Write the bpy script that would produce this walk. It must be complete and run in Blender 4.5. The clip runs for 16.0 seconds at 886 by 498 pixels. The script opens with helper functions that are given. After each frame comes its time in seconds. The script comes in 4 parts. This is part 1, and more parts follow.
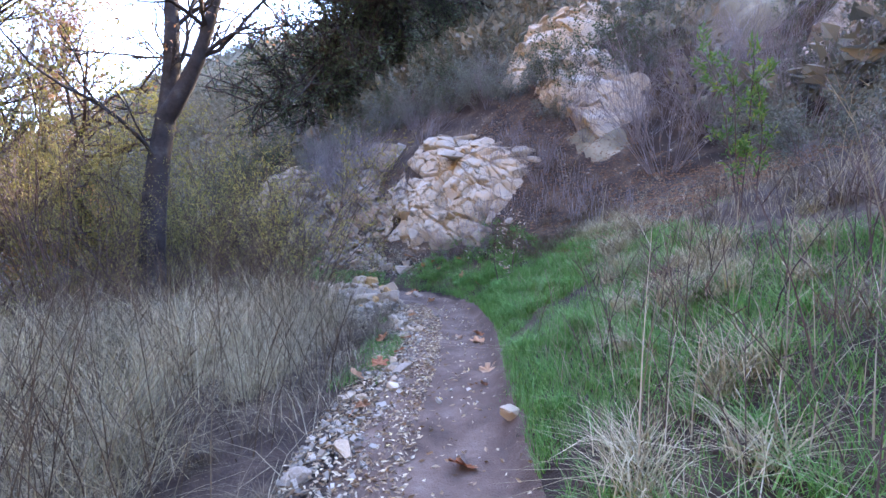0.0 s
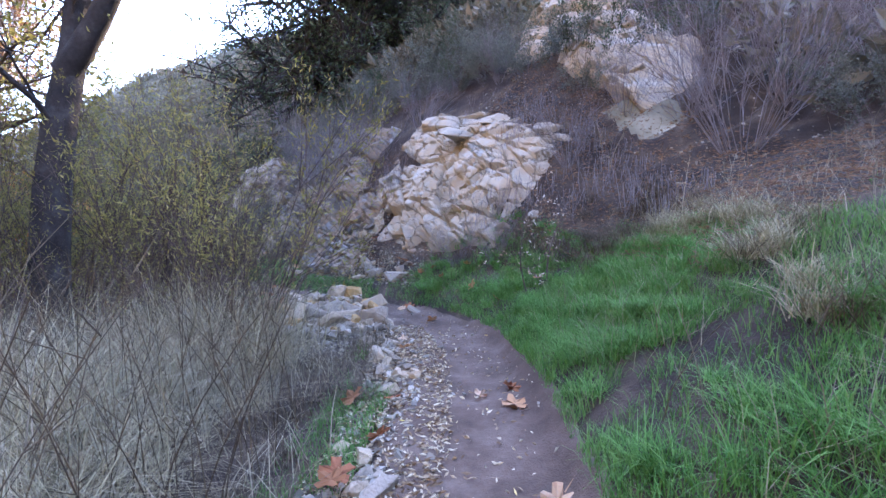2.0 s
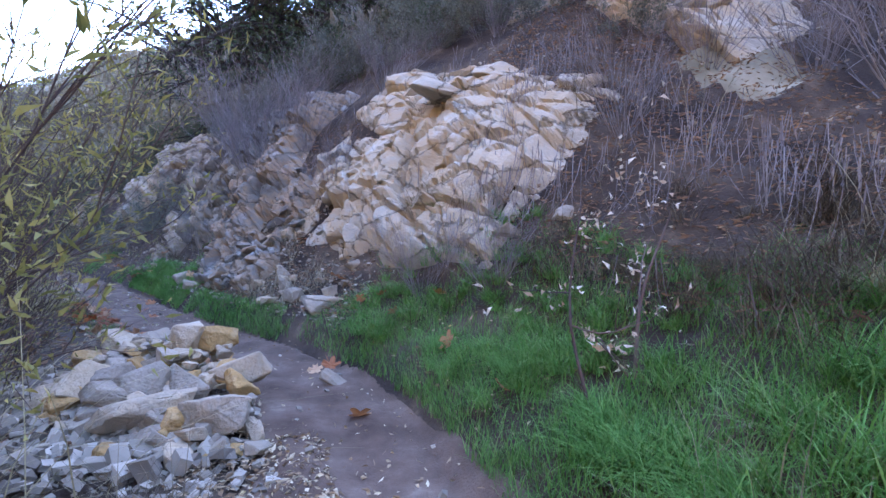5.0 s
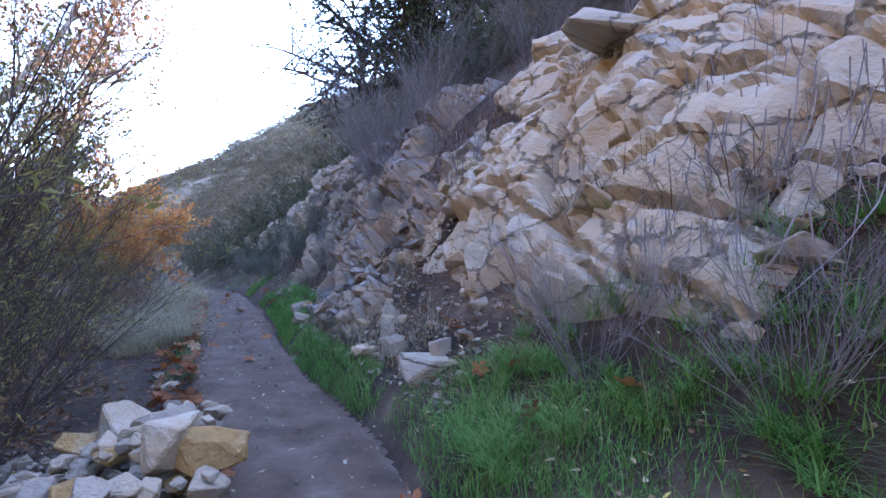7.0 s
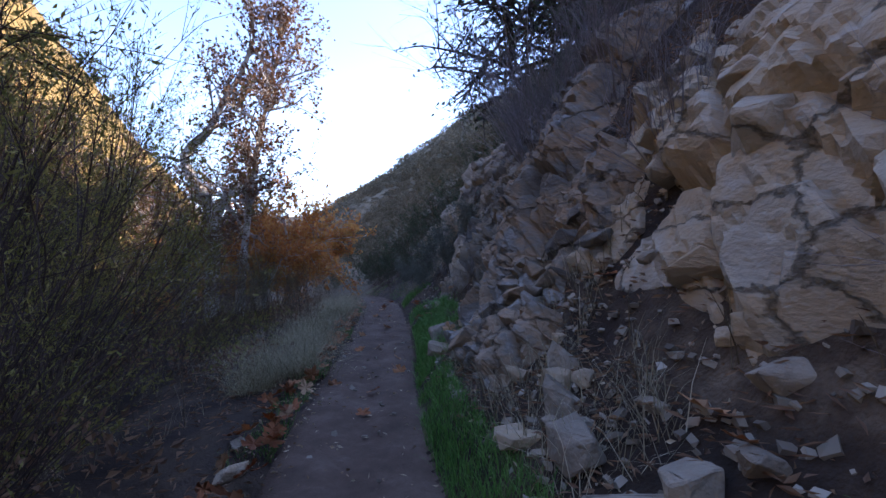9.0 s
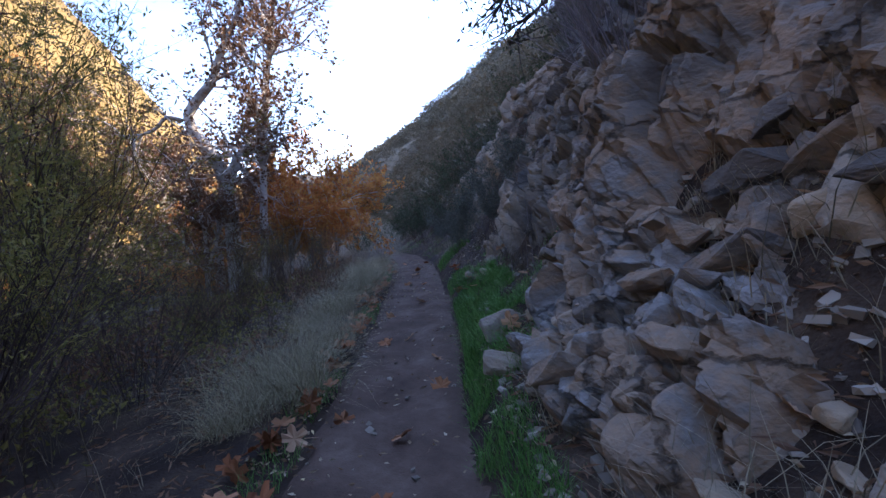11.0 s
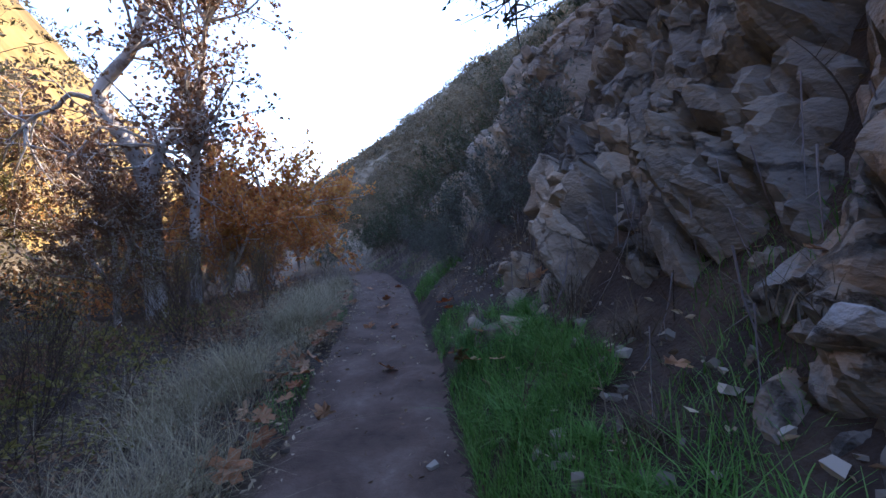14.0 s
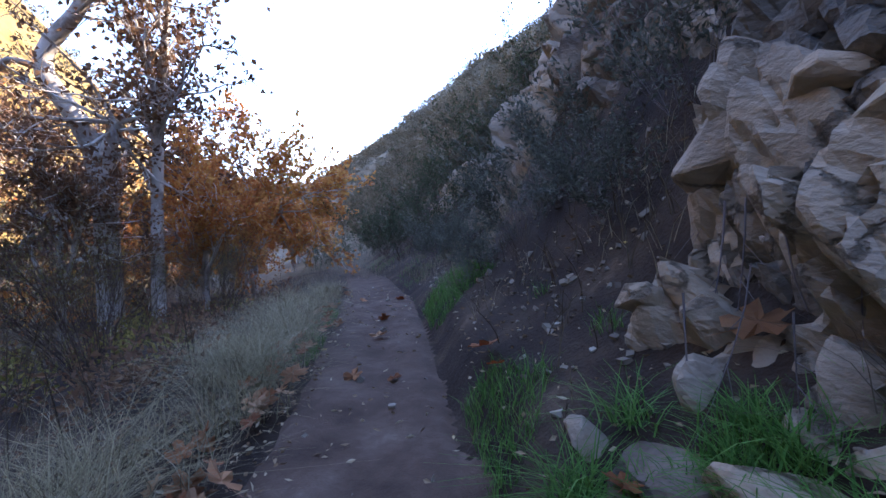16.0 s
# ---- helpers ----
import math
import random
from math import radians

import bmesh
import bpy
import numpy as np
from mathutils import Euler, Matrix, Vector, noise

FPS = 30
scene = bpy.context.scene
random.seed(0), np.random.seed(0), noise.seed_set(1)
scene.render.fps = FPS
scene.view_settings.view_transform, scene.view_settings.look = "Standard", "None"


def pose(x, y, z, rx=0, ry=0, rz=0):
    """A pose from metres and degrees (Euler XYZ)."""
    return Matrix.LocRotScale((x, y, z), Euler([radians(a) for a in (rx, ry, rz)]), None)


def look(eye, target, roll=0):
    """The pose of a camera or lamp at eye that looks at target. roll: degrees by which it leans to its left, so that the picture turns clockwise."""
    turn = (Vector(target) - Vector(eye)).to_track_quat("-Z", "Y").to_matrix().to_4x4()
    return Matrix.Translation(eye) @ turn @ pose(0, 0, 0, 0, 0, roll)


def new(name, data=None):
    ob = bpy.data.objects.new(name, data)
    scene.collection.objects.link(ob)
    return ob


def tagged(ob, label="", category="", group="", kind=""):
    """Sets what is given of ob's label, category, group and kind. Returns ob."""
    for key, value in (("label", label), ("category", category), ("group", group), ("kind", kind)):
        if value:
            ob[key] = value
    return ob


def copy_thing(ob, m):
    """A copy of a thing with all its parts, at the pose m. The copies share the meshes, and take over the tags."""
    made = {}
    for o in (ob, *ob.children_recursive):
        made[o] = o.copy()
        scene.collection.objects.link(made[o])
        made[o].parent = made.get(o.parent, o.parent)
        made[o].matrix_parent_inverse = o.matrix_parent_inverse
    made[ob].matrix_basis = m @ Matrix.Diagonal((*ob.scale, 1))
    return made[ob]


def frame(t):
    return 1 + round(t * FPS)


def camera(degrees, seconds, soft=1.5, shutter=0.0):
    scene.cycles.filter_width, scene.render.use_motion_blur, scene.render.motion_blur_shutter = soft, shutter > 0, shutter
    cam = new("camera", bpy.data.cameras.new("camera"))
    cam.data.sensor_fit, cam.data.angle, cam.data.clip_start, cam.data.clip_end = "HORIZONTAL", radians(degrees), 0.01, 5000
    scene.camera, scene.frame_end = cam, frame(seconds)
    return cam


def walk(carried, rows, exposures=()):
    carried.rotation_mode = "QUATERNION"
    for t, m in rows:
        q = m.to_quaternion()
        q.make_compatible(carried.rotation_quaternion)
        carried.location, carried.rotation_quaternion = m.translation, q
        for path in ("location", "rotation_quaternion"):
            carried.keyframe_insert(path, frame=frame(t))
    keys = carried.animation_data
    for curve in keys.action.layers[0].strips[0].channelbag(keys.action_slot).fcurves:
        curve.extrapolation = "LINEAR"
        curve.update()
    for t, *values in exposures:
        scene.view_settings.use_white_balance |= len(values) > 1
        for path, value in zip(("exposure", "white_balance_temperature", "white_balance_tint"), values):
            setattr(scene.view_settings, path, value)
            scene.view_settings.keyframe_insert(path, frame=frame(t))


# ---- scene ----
cam = camera(88.0, 16.0)
PATH = [
    (0.0, (-0.000, -0.000, 1.581), (-0.001, 3.997, 1.416), -1.60),
    (0.5, (0.017, 0.678, 1.559), (0.004, 4.675, 1.401), -1.34),
    (1.0, (-0.035, 1.323, 1.501), (-0.077, 5.320, 1.348), -1.29),
    (1.5, (-0.082, 1.976, 1.456), (-0.128, 5.973, 1.307), -1.28),
    (2.0, (-0.137, 2.633, 1.432), (-0.109, 6.630, 1.300), -1.25),
    (2.5, (-0.180, 3.255, 1.415), (0.004, 7.250, 1.315), -1.23),
    (3.0, (-0.200, 3.916, 1.347), (0.158, 7.899, 1.276), -1.32),
    (3.2, (-0.199, 4.174, 1.325), (0.215, 8.152, 1.266), -1.37),
    (5.3, (0.118, 6.940, 1.403), (0.324, 10.934, 1.374), 3.27),
    (5.5, (0.148, 7.198, 1.428), (0.248, 11.196, 1.404), 3.18),
    (6.0, (0.168, 7.844, 1.404), (-0.090, 11.835, 1.406), 2.90),
    (6.5, (0.141, 8.462, 1.430), (-0.536, 12.404, 1.466), 2.42),
    (7.0, (0.106, 9.036, 1.470), (-1.005, 12.878, 1.550), 1.94),
    (7.5, (-0.032, 9.594, 1.459), (-1.545, 13.294, 1.582), 1.27),
    (8.0, (-0.222, 10.160, 1.455), (-2.078, 13.700, 1.602), 0.65),
    (8.5, (-0.459, 10.692, 1.524), (-2.596, 14.070, 1.664), -0.22),
    (9.0, (-0.772, 11.175, 1.528), (-3.156, 14.387, 1.593), -1.02),
    (9.5, (-1.077, 11.646, 1.496), (-3.642, 14.714, 1.420), -2.09),
    (10.0, (-1.451, 12.100, 1.612), (-4.117, 15.073, 1.377), -3.37),
    (10.2, (-1.612, 12.263, 1.623), (-4.308, 15.203, 1.329), -4.56),
    (12.3, (-3.092, 13.684, 1.590), (-5.572, 16.795, 1.175), -4.15),
    (12.5, (-3.274, 13.876, 1.571), (-5.735, 17.007, 1.195), -3.94),
    (13.0, (-3.736, 14.395, 1.472), (-6.184, 17.543, 1.166), -3.89),
    (13.5, (-4.141, 14.897, 1.430), (-6.586, 18.052, 1.172), -3.79),
    (14.0, (-4.530, 15.328, 1.424), (-6.973, 18.486, 1.175), -3.76),
    (14.5, (-4.986, 15.805, 1.371), (-7.442, 18.951, 1.107), -3.96),
    (15.0, (-5.439, 16.285, 1.370), (-7.908, 19.420, 1.093), -4.19),
    (15.5, (-5.857, 16.700, 1.363), (-8.324, 19.836, 1.081), -4.22),
    (16.0, (-6.243, 17.142, 1.309), (-8.700, 20.287, 1.054), -3.35),
]
STOPS = [(0.0, 0.75), (3.2, 0.75), (5.5, 0.65), (7.0, 0.35), (8.0, -0.6), (9.0, -1.2), (9.6, -1.45), (10.2, -1.45), (12.3, -0.1), (12.8, -0.25), (13.5, -0.55), (14.3, -0.92), (15.0, -0.72), (16.0, -0.5)]
EXPOSURES = [(t, 3.3 + e, 5780, 26) for t, e in STOPS]
walk(cam, [(t, look(eye, target, roll)) for t, eye, target, roll in PATH], EXPOSURES)

# ---- world and sun ----
SUN_AZ, SUN_EL = radians(58.0), radians(35.5)
to_sun = Vector((math.cos(SUN_AZ) * math.cos(SUN_EL), math.sin(SUN_AZ) * math.cos(SUN_EL), math.sin(SUN_EL)))
world = bpy.data.worlds.new("sky")
scene.world = world
world.use_nodes = True
wn = world.node_tree
sky = wn.nodes.new("ShaderNodeTexSky")
sky.sky_type, sky.sun_disc = "NISHITA", False
sky.sun_elevation, sky.sun_rotation = SUN_EL, radians(90.0) - SUN_AZ
sky.air_density, sky.dust_density, sky.ozone_density = 1.0, 0.5, 1.2
wn.links.new(sky.outputs[0], wn.nodes["Background"].inputs[0])
wn.nodes["Background"].inputs[1].default_value = 0.15
sun = new("sun", bpy.data.lights.new("sun", "SUN"))
sun.data.energy, sun.data.angle, sun.data.color = 2.6, radians(0.5), (1.0, 0.8, 0.52)
sun.matrix_world = look(to_sun * 100, (0, 0, 0))

RNG = np.random.default_rng(7)


# ---- materials ----
def material(name, stops, scale=6.0, rough=0.9, bump=0.3, bump_scale=60.0, island=0.0, objects=0.0, patch=0.7, spec=0.2, translucent=0.0, stretch=None, crack=0.0):
    """stops: (position, colour) along a two-scale noise; island and objects: how far single pieces stray along the stops."""
    m = bpy.data.materials.new(name)
    m.use_nodes = True
    n, l = m.node_tree.nodes, m.node_tree.links
    bsdf, out = n["Principled BSDF"], n["Material Output"]
    geo = n.new("ShaderNodeNewGeometry")
    src = geo.outputs["Position"]
    if stretch:
        mapn = n.new("ShaderNodeMapping")
        mapn.inputs["Rotation"].default_value, mapn.inputs["Scale"].default_value = stretch
        l.new(src, mapn.inputs[0])
        src = mapn.outputs[0]
    a, b = n.new("ShaderNodeTexNoise"), n.new("ShaderNodeTexNoise")
    a.inputs["Scale"].default_value, b.inputs["Scale"].default_value = scale * 0.17, scale
    a.inputs["Detail"].default_value, b.inputs["Detail"].default_value = 4, 8
    b.inputs["Roughness"].default_value = 0.65
    l.new(src, a.inputs["Vector"])
    l.new(src, b.inputs["Vector"])
    mix = n.new("ShaderNodeMath")
    mix.operation = "MULTIPLY_ADD"
    l.new(a.outputs["Fac"], mix.inputs[0])
    mix.inputs[1].default_value = patch
    half = n.new("ShaderNodeMath")
    half.operation = "MULTIPLY"
    l.new(b.outputs["Fac"], half.inputs[0])
    half.inputs[1].default_value = 1.0 - patch
    l.new(half.outputs[0], mix.inputs[2])
    fac = mix.outputs[0]
    stretch_n = n.new("ShaderNodeMapRange")
    stretch_n.inputs[1].default_value, stretch_n.inputs[2].default_value = 0.3, 0.7
    l.new(fac, stretch_n.inputs[0])
    fac = stretch_n.outputs[0]
    for amount, node, socket in ((island, geo, "Random Per Island"), (objects, None, "Random")):
        if amount:
            node = node or n.new("ShaderNodeObjectInfo")
            add = n.new("ShaderNodeMix")
            add.inputs[0].default_value = amount
            l.new(fac, add.inputs[2])
            l.new(node.outputs[socket], add.inputs[3])
            fac = add.outputs[0]
    ramp = n.new("ShaderNodeValToRGB")
    while len(ramp.color_ramp.elements) < len(stops):
        ramp.color_ramp.elements.new(0.5)
    for e, (p, c) in zip(ramp.color_ramp.elements, stops):
        e.position, e.color = p, (*c, 1)
    l.new(fac, ramp.inputs[0])
    l.new(ramp.outputs[0], bsdf.inputs["Base Color"])
    bsdf.inputs["Roughness"].default_value = rough
    joints = None
    if crack:
        warp, vor, lines, shade = n.new("ShaderNodeMix"), n.new("ShaderNodeTexVoronoi"), n.new("ShaderNodeMapRange"), n.new("ShaderNodeMix")
        warp.data_type, warp.inputs[0].default_value = "VECTOR", 0.25
        l.new(src, warp.inputs[4])
        l.new(b.outputs["Color"], warp.inputs[5])
        vor.feature = "DISTANCE_TO_EDGE"
        vor.inputs["Scale"].default_value = crack
        l.new(warp.outputs[1], vor.inputs["Vector"])
        lines.inputs[2].default_value = 0.022
        l.new(vor.outputs["Distance"], lines.inputs[0])
        shade.data_type, shade.blend_type = "RGBA", "MULTIPLY"
        shade.inputs[7].default_value = (1, 1, 1, 1)
        # base colour drops to 0.55 of itself along the joint lines
        joint_tone = n.new("ShaderNodeMapRange")
        joint_tone.inputs[3].default_value, joint_tone.inputs[4].default_value = 0.55, 1.0
        l.new(lines.outputs[0], joint_tone.inputs[0])
        shade.inputs[0].default_value = 1.0
        l.new(ramp.outputs[0], shade.inputs[6])
        l.new(joint_tone.outputs[0], shade.inputs[7])
        l.new(shade.outputs[2], bsdf.inputs["Base Color"])
        joints = lines.outputs[0]
    bsdf.inputs["Specular IOR Level"].default_value = spec
    if bump:
        c = n.new("ShaderNodeTexNoise")
        c.inputs["Scale"].default_value, c.inputs["Detail"].default_value = bump_scale, 6
        l.new(src, c.inputs["Vector"])
        bn = n.new("ShaderNodeBump")
        bn.inputs["Strength"].default_value, bn.inputs["Distance"].default_value = bump, 0.02
        l.new(c.outputs["Fac"], bn.inputs["Height"])
        if joints:
            jn = n.new("ShaderNodeBump")
            jn.inputs["Strength"].default_value, jn.inputs["Distance"].default_value = 0.8, 0.03
            l.new(joints, jn.inputs["Height"])
            l.new(jn.outputs[0], bn.inputs["Normal"])
        l.new(bn.outputs[0], bsdf.inputs["Normal"])
    if translucent:
        tr, ms = n.new("ShaderNodeBsdfTranslucent"), n.new("ShaderNodeMixShader")
        l.new(ramp.outputs[0], tr.inputs[0])
        ms.inputs[0].default_value = translucent
        l.new(bsdf.outputs[0], ms.inputs[1])
        l.new(tr.outputs[0], ms.inputs[2])
        l.new(ms.outputs[0], out.inputs[0])
    return m


M_SOIL = material("dark_soil_and_litter", [(0.0, (0.014, 0.009, 0.007)), (0.45, (0.036, 0.024, 0.017)), (0.75, (0.07, 0.048, 0.032)), (1.0, (0.15, 0.11, 0.075))], 9, bump=0.9, bump_scale=45)
M_TRAIL = material("packed_dirt", [(0.0, (0.052, 0.032, 0.022)), (0.5, (0.1, 0.065, 0.047)), (0.85, (0.15, 0.105, 0.078)), (1.0, (0.2, 0.152, 0.116))], 14, bump=0.7, bump_scale=70)
BED = ((0.5, 0.75, 0.3), (1.0, 1.0, 1.7))
M_ROCK = material("fractured_sandstone", [(0.1, (0.07, 0.055, 0.045)), (0.3, (0.2, 0.16, 0.12)), (0.5, (0.34, 0.28, 0.21)), (0.66, (0.36, 0.27, 0.18)), (0.85, (0.48, 0.45, 0.4))], 5, 0.85, 0.9, 24, objects=0.35, stretch=BED, crack=1.15)
M_ROCK_PALE = material("pale_sandstone", [(0.08, (0.12, 0.1, 0.082)), (0.26, (0.25, 0.212, 0.165)), (0.46, (0.35, 0.295, 0.225)), (0.6, (0.36, 0.275, 0.18)), (0.7, (0.36, 0.31, 0.245)), (0.86, (0.46, 0.425, 0.37))], 5, 0.85, 0.8, 24, objects=0.35, stretch=BED, crack=1.15)
M_ROCK_GREY = material("grey_brown_sandstone", [(0.1, (0.035, 0.029, 0.026)), (0.3, (0.095, 0.082, 0.07)), (0.48, (0.17, 0.146, 0.12)), (0.6, (0.26, 0.18, 0.115)), (0.7, (0.19, 0.168, 0.143)), (0.92, (0.4, 0.39, 0.375))], 5, 0.82, 1.0, 22, objects=0.35, stretch=BED, crack=1.15)
M_ROCK_DARK = material("dark_grey_sandstone", [(0.1, (0.03, 0.026, 0.023)), (0.35, (0.1, 0.088, 0.075)), (0.55, (0.17, 0.148, 0.122)), (0.7, (0.21, 0.165, 0.115)), (0.95, (0.38, 0.365, 0.345))], 5, 0.82, 1.0, 22, objects=0.35, stretch=BED, crack=1.15)
M_STONE = material("pile_stone", [(0.0, (0.13, 0.105, 0.08)), (0.4, (0.28, 0.23, 0.175)), (0.7, (0.37, 0.28, 0.18)), (1.0, (0.47, 0.42, 0.355))], 9, 0.85, 1.0, 30, objects=0.55, patch=0.5)
M_STONE_OCHRE = material("ochre_stone", [(0.0, (0.16, 0.1, 0.045)), (0.5, (0.33, 0.2, 0.075)), (1.0, (0.44, 0.34, 0.22))], 9, 0.85, 1.0, 30, patch=0.5)
M_GREEN = material("green_grass", [(0.0, (0.028, 0.075, 0.014)), (0.4, (0.075, 0.19, 0.032)), (0.7, (0.15, 0.29, 0.07)), (0.86, (0.21, 0.25, 0.1)), (1.0, (0.42, 0.38, 0.24))], 3, 0.6, 0, island=0.6, translucent=0.35)
M_STRAW = material("dry_straw_grass", [(0.0, (0.065, 0.054, 0.033)), (0.4, (0.19, 0.16, 0.1)), (0.75, (0.37, 0.315, 0.205)), (1.0, (0.54, 0.48, 0.35))], 3, 0.7, 0, island=0.6, translucent=0.25)
M_BRUSH = material("grey_brown_dry_brush", [(0.0, (0.032, 0.022, 0.015)), (0.5, (0.09, 0.068, 0.043)), (0.8, (0.17, 0.135, 0.085)), (1.0, (0.3, 0.25, 0.165))], 3, 0.8, 0, island=0.6, translucent=0.2)
M_STEM = material("brown_willow_bark", [(0.0, (0.035, 0.024, 0.02)), (0.6, (0.09, 0.062, 0.052)), (1.0, (0.19, 0.145, 0.12))], 12, 0.8, 0.3, 90, island=0.5)
M_STEM_GREY = material("grey_bare_twigs", [(0.0, (0.1, 0.085, 0.085)), (0.6, (0.19, 0.165, 0.165)), (1.0, (0.3, 0.27, 0.26))], 12, 0.8, 0, 90, island=0.6)
M_BARK_DARK = material("dark_rough_bark", [(0.0, (0.02, 0.017, 0.016)), (0.6, (0.055, 0.047, 0.043)), (1.0, (0.1, 0.09, 0.085))], 18, 0.9, 1.0, 50)
M_BARK_PALE = material("mottled_sycamore_bark", [(0.0, (0.15, 0.125, 0.1)), (0.35, (0.34, 0.3, 0.26)), (0.55, (0.58, 0.55, 0.5)), (1.0, (0.7, 0.68, 0.63))], 8, 0.75, 0.4, 40)
M_OLIVE = material("olive_willow_leaf", [(0.0, (0.12, 0.12, 0.03)), (0.5, (0.23, 0.21, 0.06)), (0.85, (0.34, 0.28, 0.085)), (1.0, (0.42, 0.33, 0.12))], 2, 0.6, 0, island=0.6, translucent=0.35)
M_DARKLEAF = material("dark_evergreen_leaf", [(0.0, (0.03, 0.044, 0.024)), (0.6, (0.065, 0.088, 0.045)), (1.0, (0.11, 0.13, 0.07))], 2, 0.55, 0, island=0.6, translucent=0.2)
M_SAGE = material("grey_green_sage_leaf", [(0.0, (0.06, 0.068, 0.05)), (0.5, (0.12, 0.13, 0.1)), (1.0, (0.21, 0.21, 0.16))], 2, 0.7, 0, island=0.6, translucent=0.25)
M_CHAP = material("chaparral_foliage", [(0.0, (0.05, 0.052, 0.034)), (0.35, (0.105, 0.1, 0.068)), (0.65, (0.165, 0.15, 0.108)), (1.0, (0.28, 0.24, 0.175))], 0.35, 0.8, 0, island=0.4, patch=0.5, translucent=0.15)
M_ORANGE = material("autumn_sycamore_leaf", [(0.0, (0.24, 0.085, 0.035)), (0.4, (0.48, 0.2, 0.065)), (0.7, (0.62, 0.34, 0.1)), (1.0, (0.72, 0.52, 0.18))], 0.8, 0.6, 0, island=0.55, translucent=0.6)
M_RUSSET = material("russet_dry_leaf", [(0.0, (0.1, 0.06, 0.04)), (0.5, (0.2, 0.12, 0.075)), (1.0, (0.34, 0.2, 0.1))], 1.5, 0.7, 0, island=0.6, translucent=0.35)
M_FALLEN = material("fallen_leaf_brown", [(0.0, (0.2, 0.07, 0.03)), (0.4, (0.34, 0.13, 0.05)), (0.75, (0.44, 0.24, 0.12)), (1.0, (0.55, 0.4, 0.26))], 9, 0.65, 0.3, 60, objects=0.8)
M_LITTER = material("small_leaf_litter", [(0.0, (0.12, 0.07, 0.035)), (0.45, (0.24, 0.165, 0.095)), (0.7, (0.38, 0.3, 0.19)), (0.93, (0.52, 0.44, 0.3)), (1.0, (0.65, 0.45, 0.06))], 9, 0.7, 0, island=0.9)
M_PALELEAF = material("pale_curled_leaf", [(0.0, (0.3, 0.2, 0.12)), (0.5, (0.5, 0.42, 0.32)), (1.0, (0.66, 0.62, 0.54))], 9, 0.7, 0, island=0.8, translucent=0.2)
M_FRESH = material("fresh_green_leaf", [(0.0, (0.05, 0.1, 0.02)), (0.6, (0.1, 0.2, 0.04)), (1.0, (0.3, 0.27, 0.05))], 5, 0.5, 0, island=0.7, translucent=0.4)
M_HILL = material("dry_hillside_earth", [(0.0, (0.045, 0.04, 0.028)), (0.45, (0.1, 0.085, 0.055)), (0.75, (0.17, 0.145, 0.095)), (1.0, (0.32, 0.28, 0.2))], 0.5, bump=0.8, bump_scale=3, patch=0.45)
M_HILL_GOLD = material("dry_golden_grass_hill", [(0.0, (0.1, 0.07, 0.022)), (0.45, (0.24, 0.165, 0.05)), (1.0, (0.36, 0.26, 0.09))], 0.25, bump=0.8, bump_scale=2, patch=0.45)

# ---- lie of the land ----
AXIS = [(4, -90), (1.2, -30), (0.1, -6), (-0.1, 0), (-0.12, 2), (-0.08, 4), (0.08, 6), (0.1, 7.5), (-0.08, 9), (-0.55, 10.3), (-1.28, 11.5), (-2.25, 12.55), (-3.4, 13.5), (-4.87, 15.1), (-6.4, 16.9),
        (-8.3, 18.9), (-10.5, 21.2), (-14.2, 24.6), (-18.5, 28.2), (-26, 34), (-38, 44), (-54, 57), (-74, 71), (-100, 84), (-135, 93), (-230, 95)]
AX = np.array(AXIS, float)
for _ in range(2):
    AX = np.concatenate([AX[:1], np.stack([AX[:-1] * 0.75 + AX[1:] * 0.25, AX[:-1] * 0.25 + AX[1:] * 0.75], 1).reshape(-1, 2), AX[-1:]])
ARC = np.r_[0, np.cumsum(np.hypot(*np.diff(AX, axis=0).T))]


def axis_place(x, y):
    """The stretch along the valley's axis and the signed distance from it, positive to the right of the walk."""
    x, y = np.asarray(x, float), np.asarray(y, float)
    best, s_out, d_out = np.full(x.shape, 1e9), np.zeros(x.shape), np.zeros(x.shape)
    for i in range(len(AX) - 1):
        (ax, ay), (bx, by) = AX[i], AX[i + 1]
        ux, uy = bx - ax, by - ay
        n = math.hypot(ux, uy)
        u = np.clip(((x - ax) * ux + (y - ay) * uy) / n / n, 0, 1)
        dx, dy = x - ax - u * ux, y - ay - u * uy
        q = dx * dx + dy * dy
        near = q < best
        best = np.where(near, q, best)
        s_out = np.where(near, ARC[i] + u * n, s_out)
        d_out = np.where(near, np.sqrt(q) * np.sign(dx * uy - dy * ux), d_out)
    return s_out, d_out


def along(s):
    x, y = np.interp(s, ARC, AX[:, 0]), np.interp(s, ARC, AX[:, 1])
    e = 0.4
    tx, ty = np.interp(s + e, ARC, AX[:, 0]) - np.interp(s - e, ARC, AX[:, 0]), np.interp(s + e, ARC, AX[:, 1]) - np.interp(s - e, ARC, AX[:, 1])
    n = np.hypot(tx, ty)
    return x, y, tx / n, ty / n


S0 = float(axis_place(np.array([-0.1]), np.array([0.0]))[0][0])


def hashed(i, j, seed):
    h = np.sin(i * 127.1 + j * 311.7 + seed * 74.7) * 43758.5453
    return h - np.floor(h)


def lattice(x, y, seed=0):
    i, j = np.floor(x), np.floor(y)
    u, v = x - i, y - j
    u, v = u * u * (3 - 2 * u), v * v * (3 - 2 * v)
    return (hashed(i, j, seed) * (1 - u) + hashed(i + 1, j, seed) * u) * (1 - v) + (hashed(i, j + 1, seed) * (1 - u) + hashed(i + 1, j + 1, seed) * u) * v - 0.5


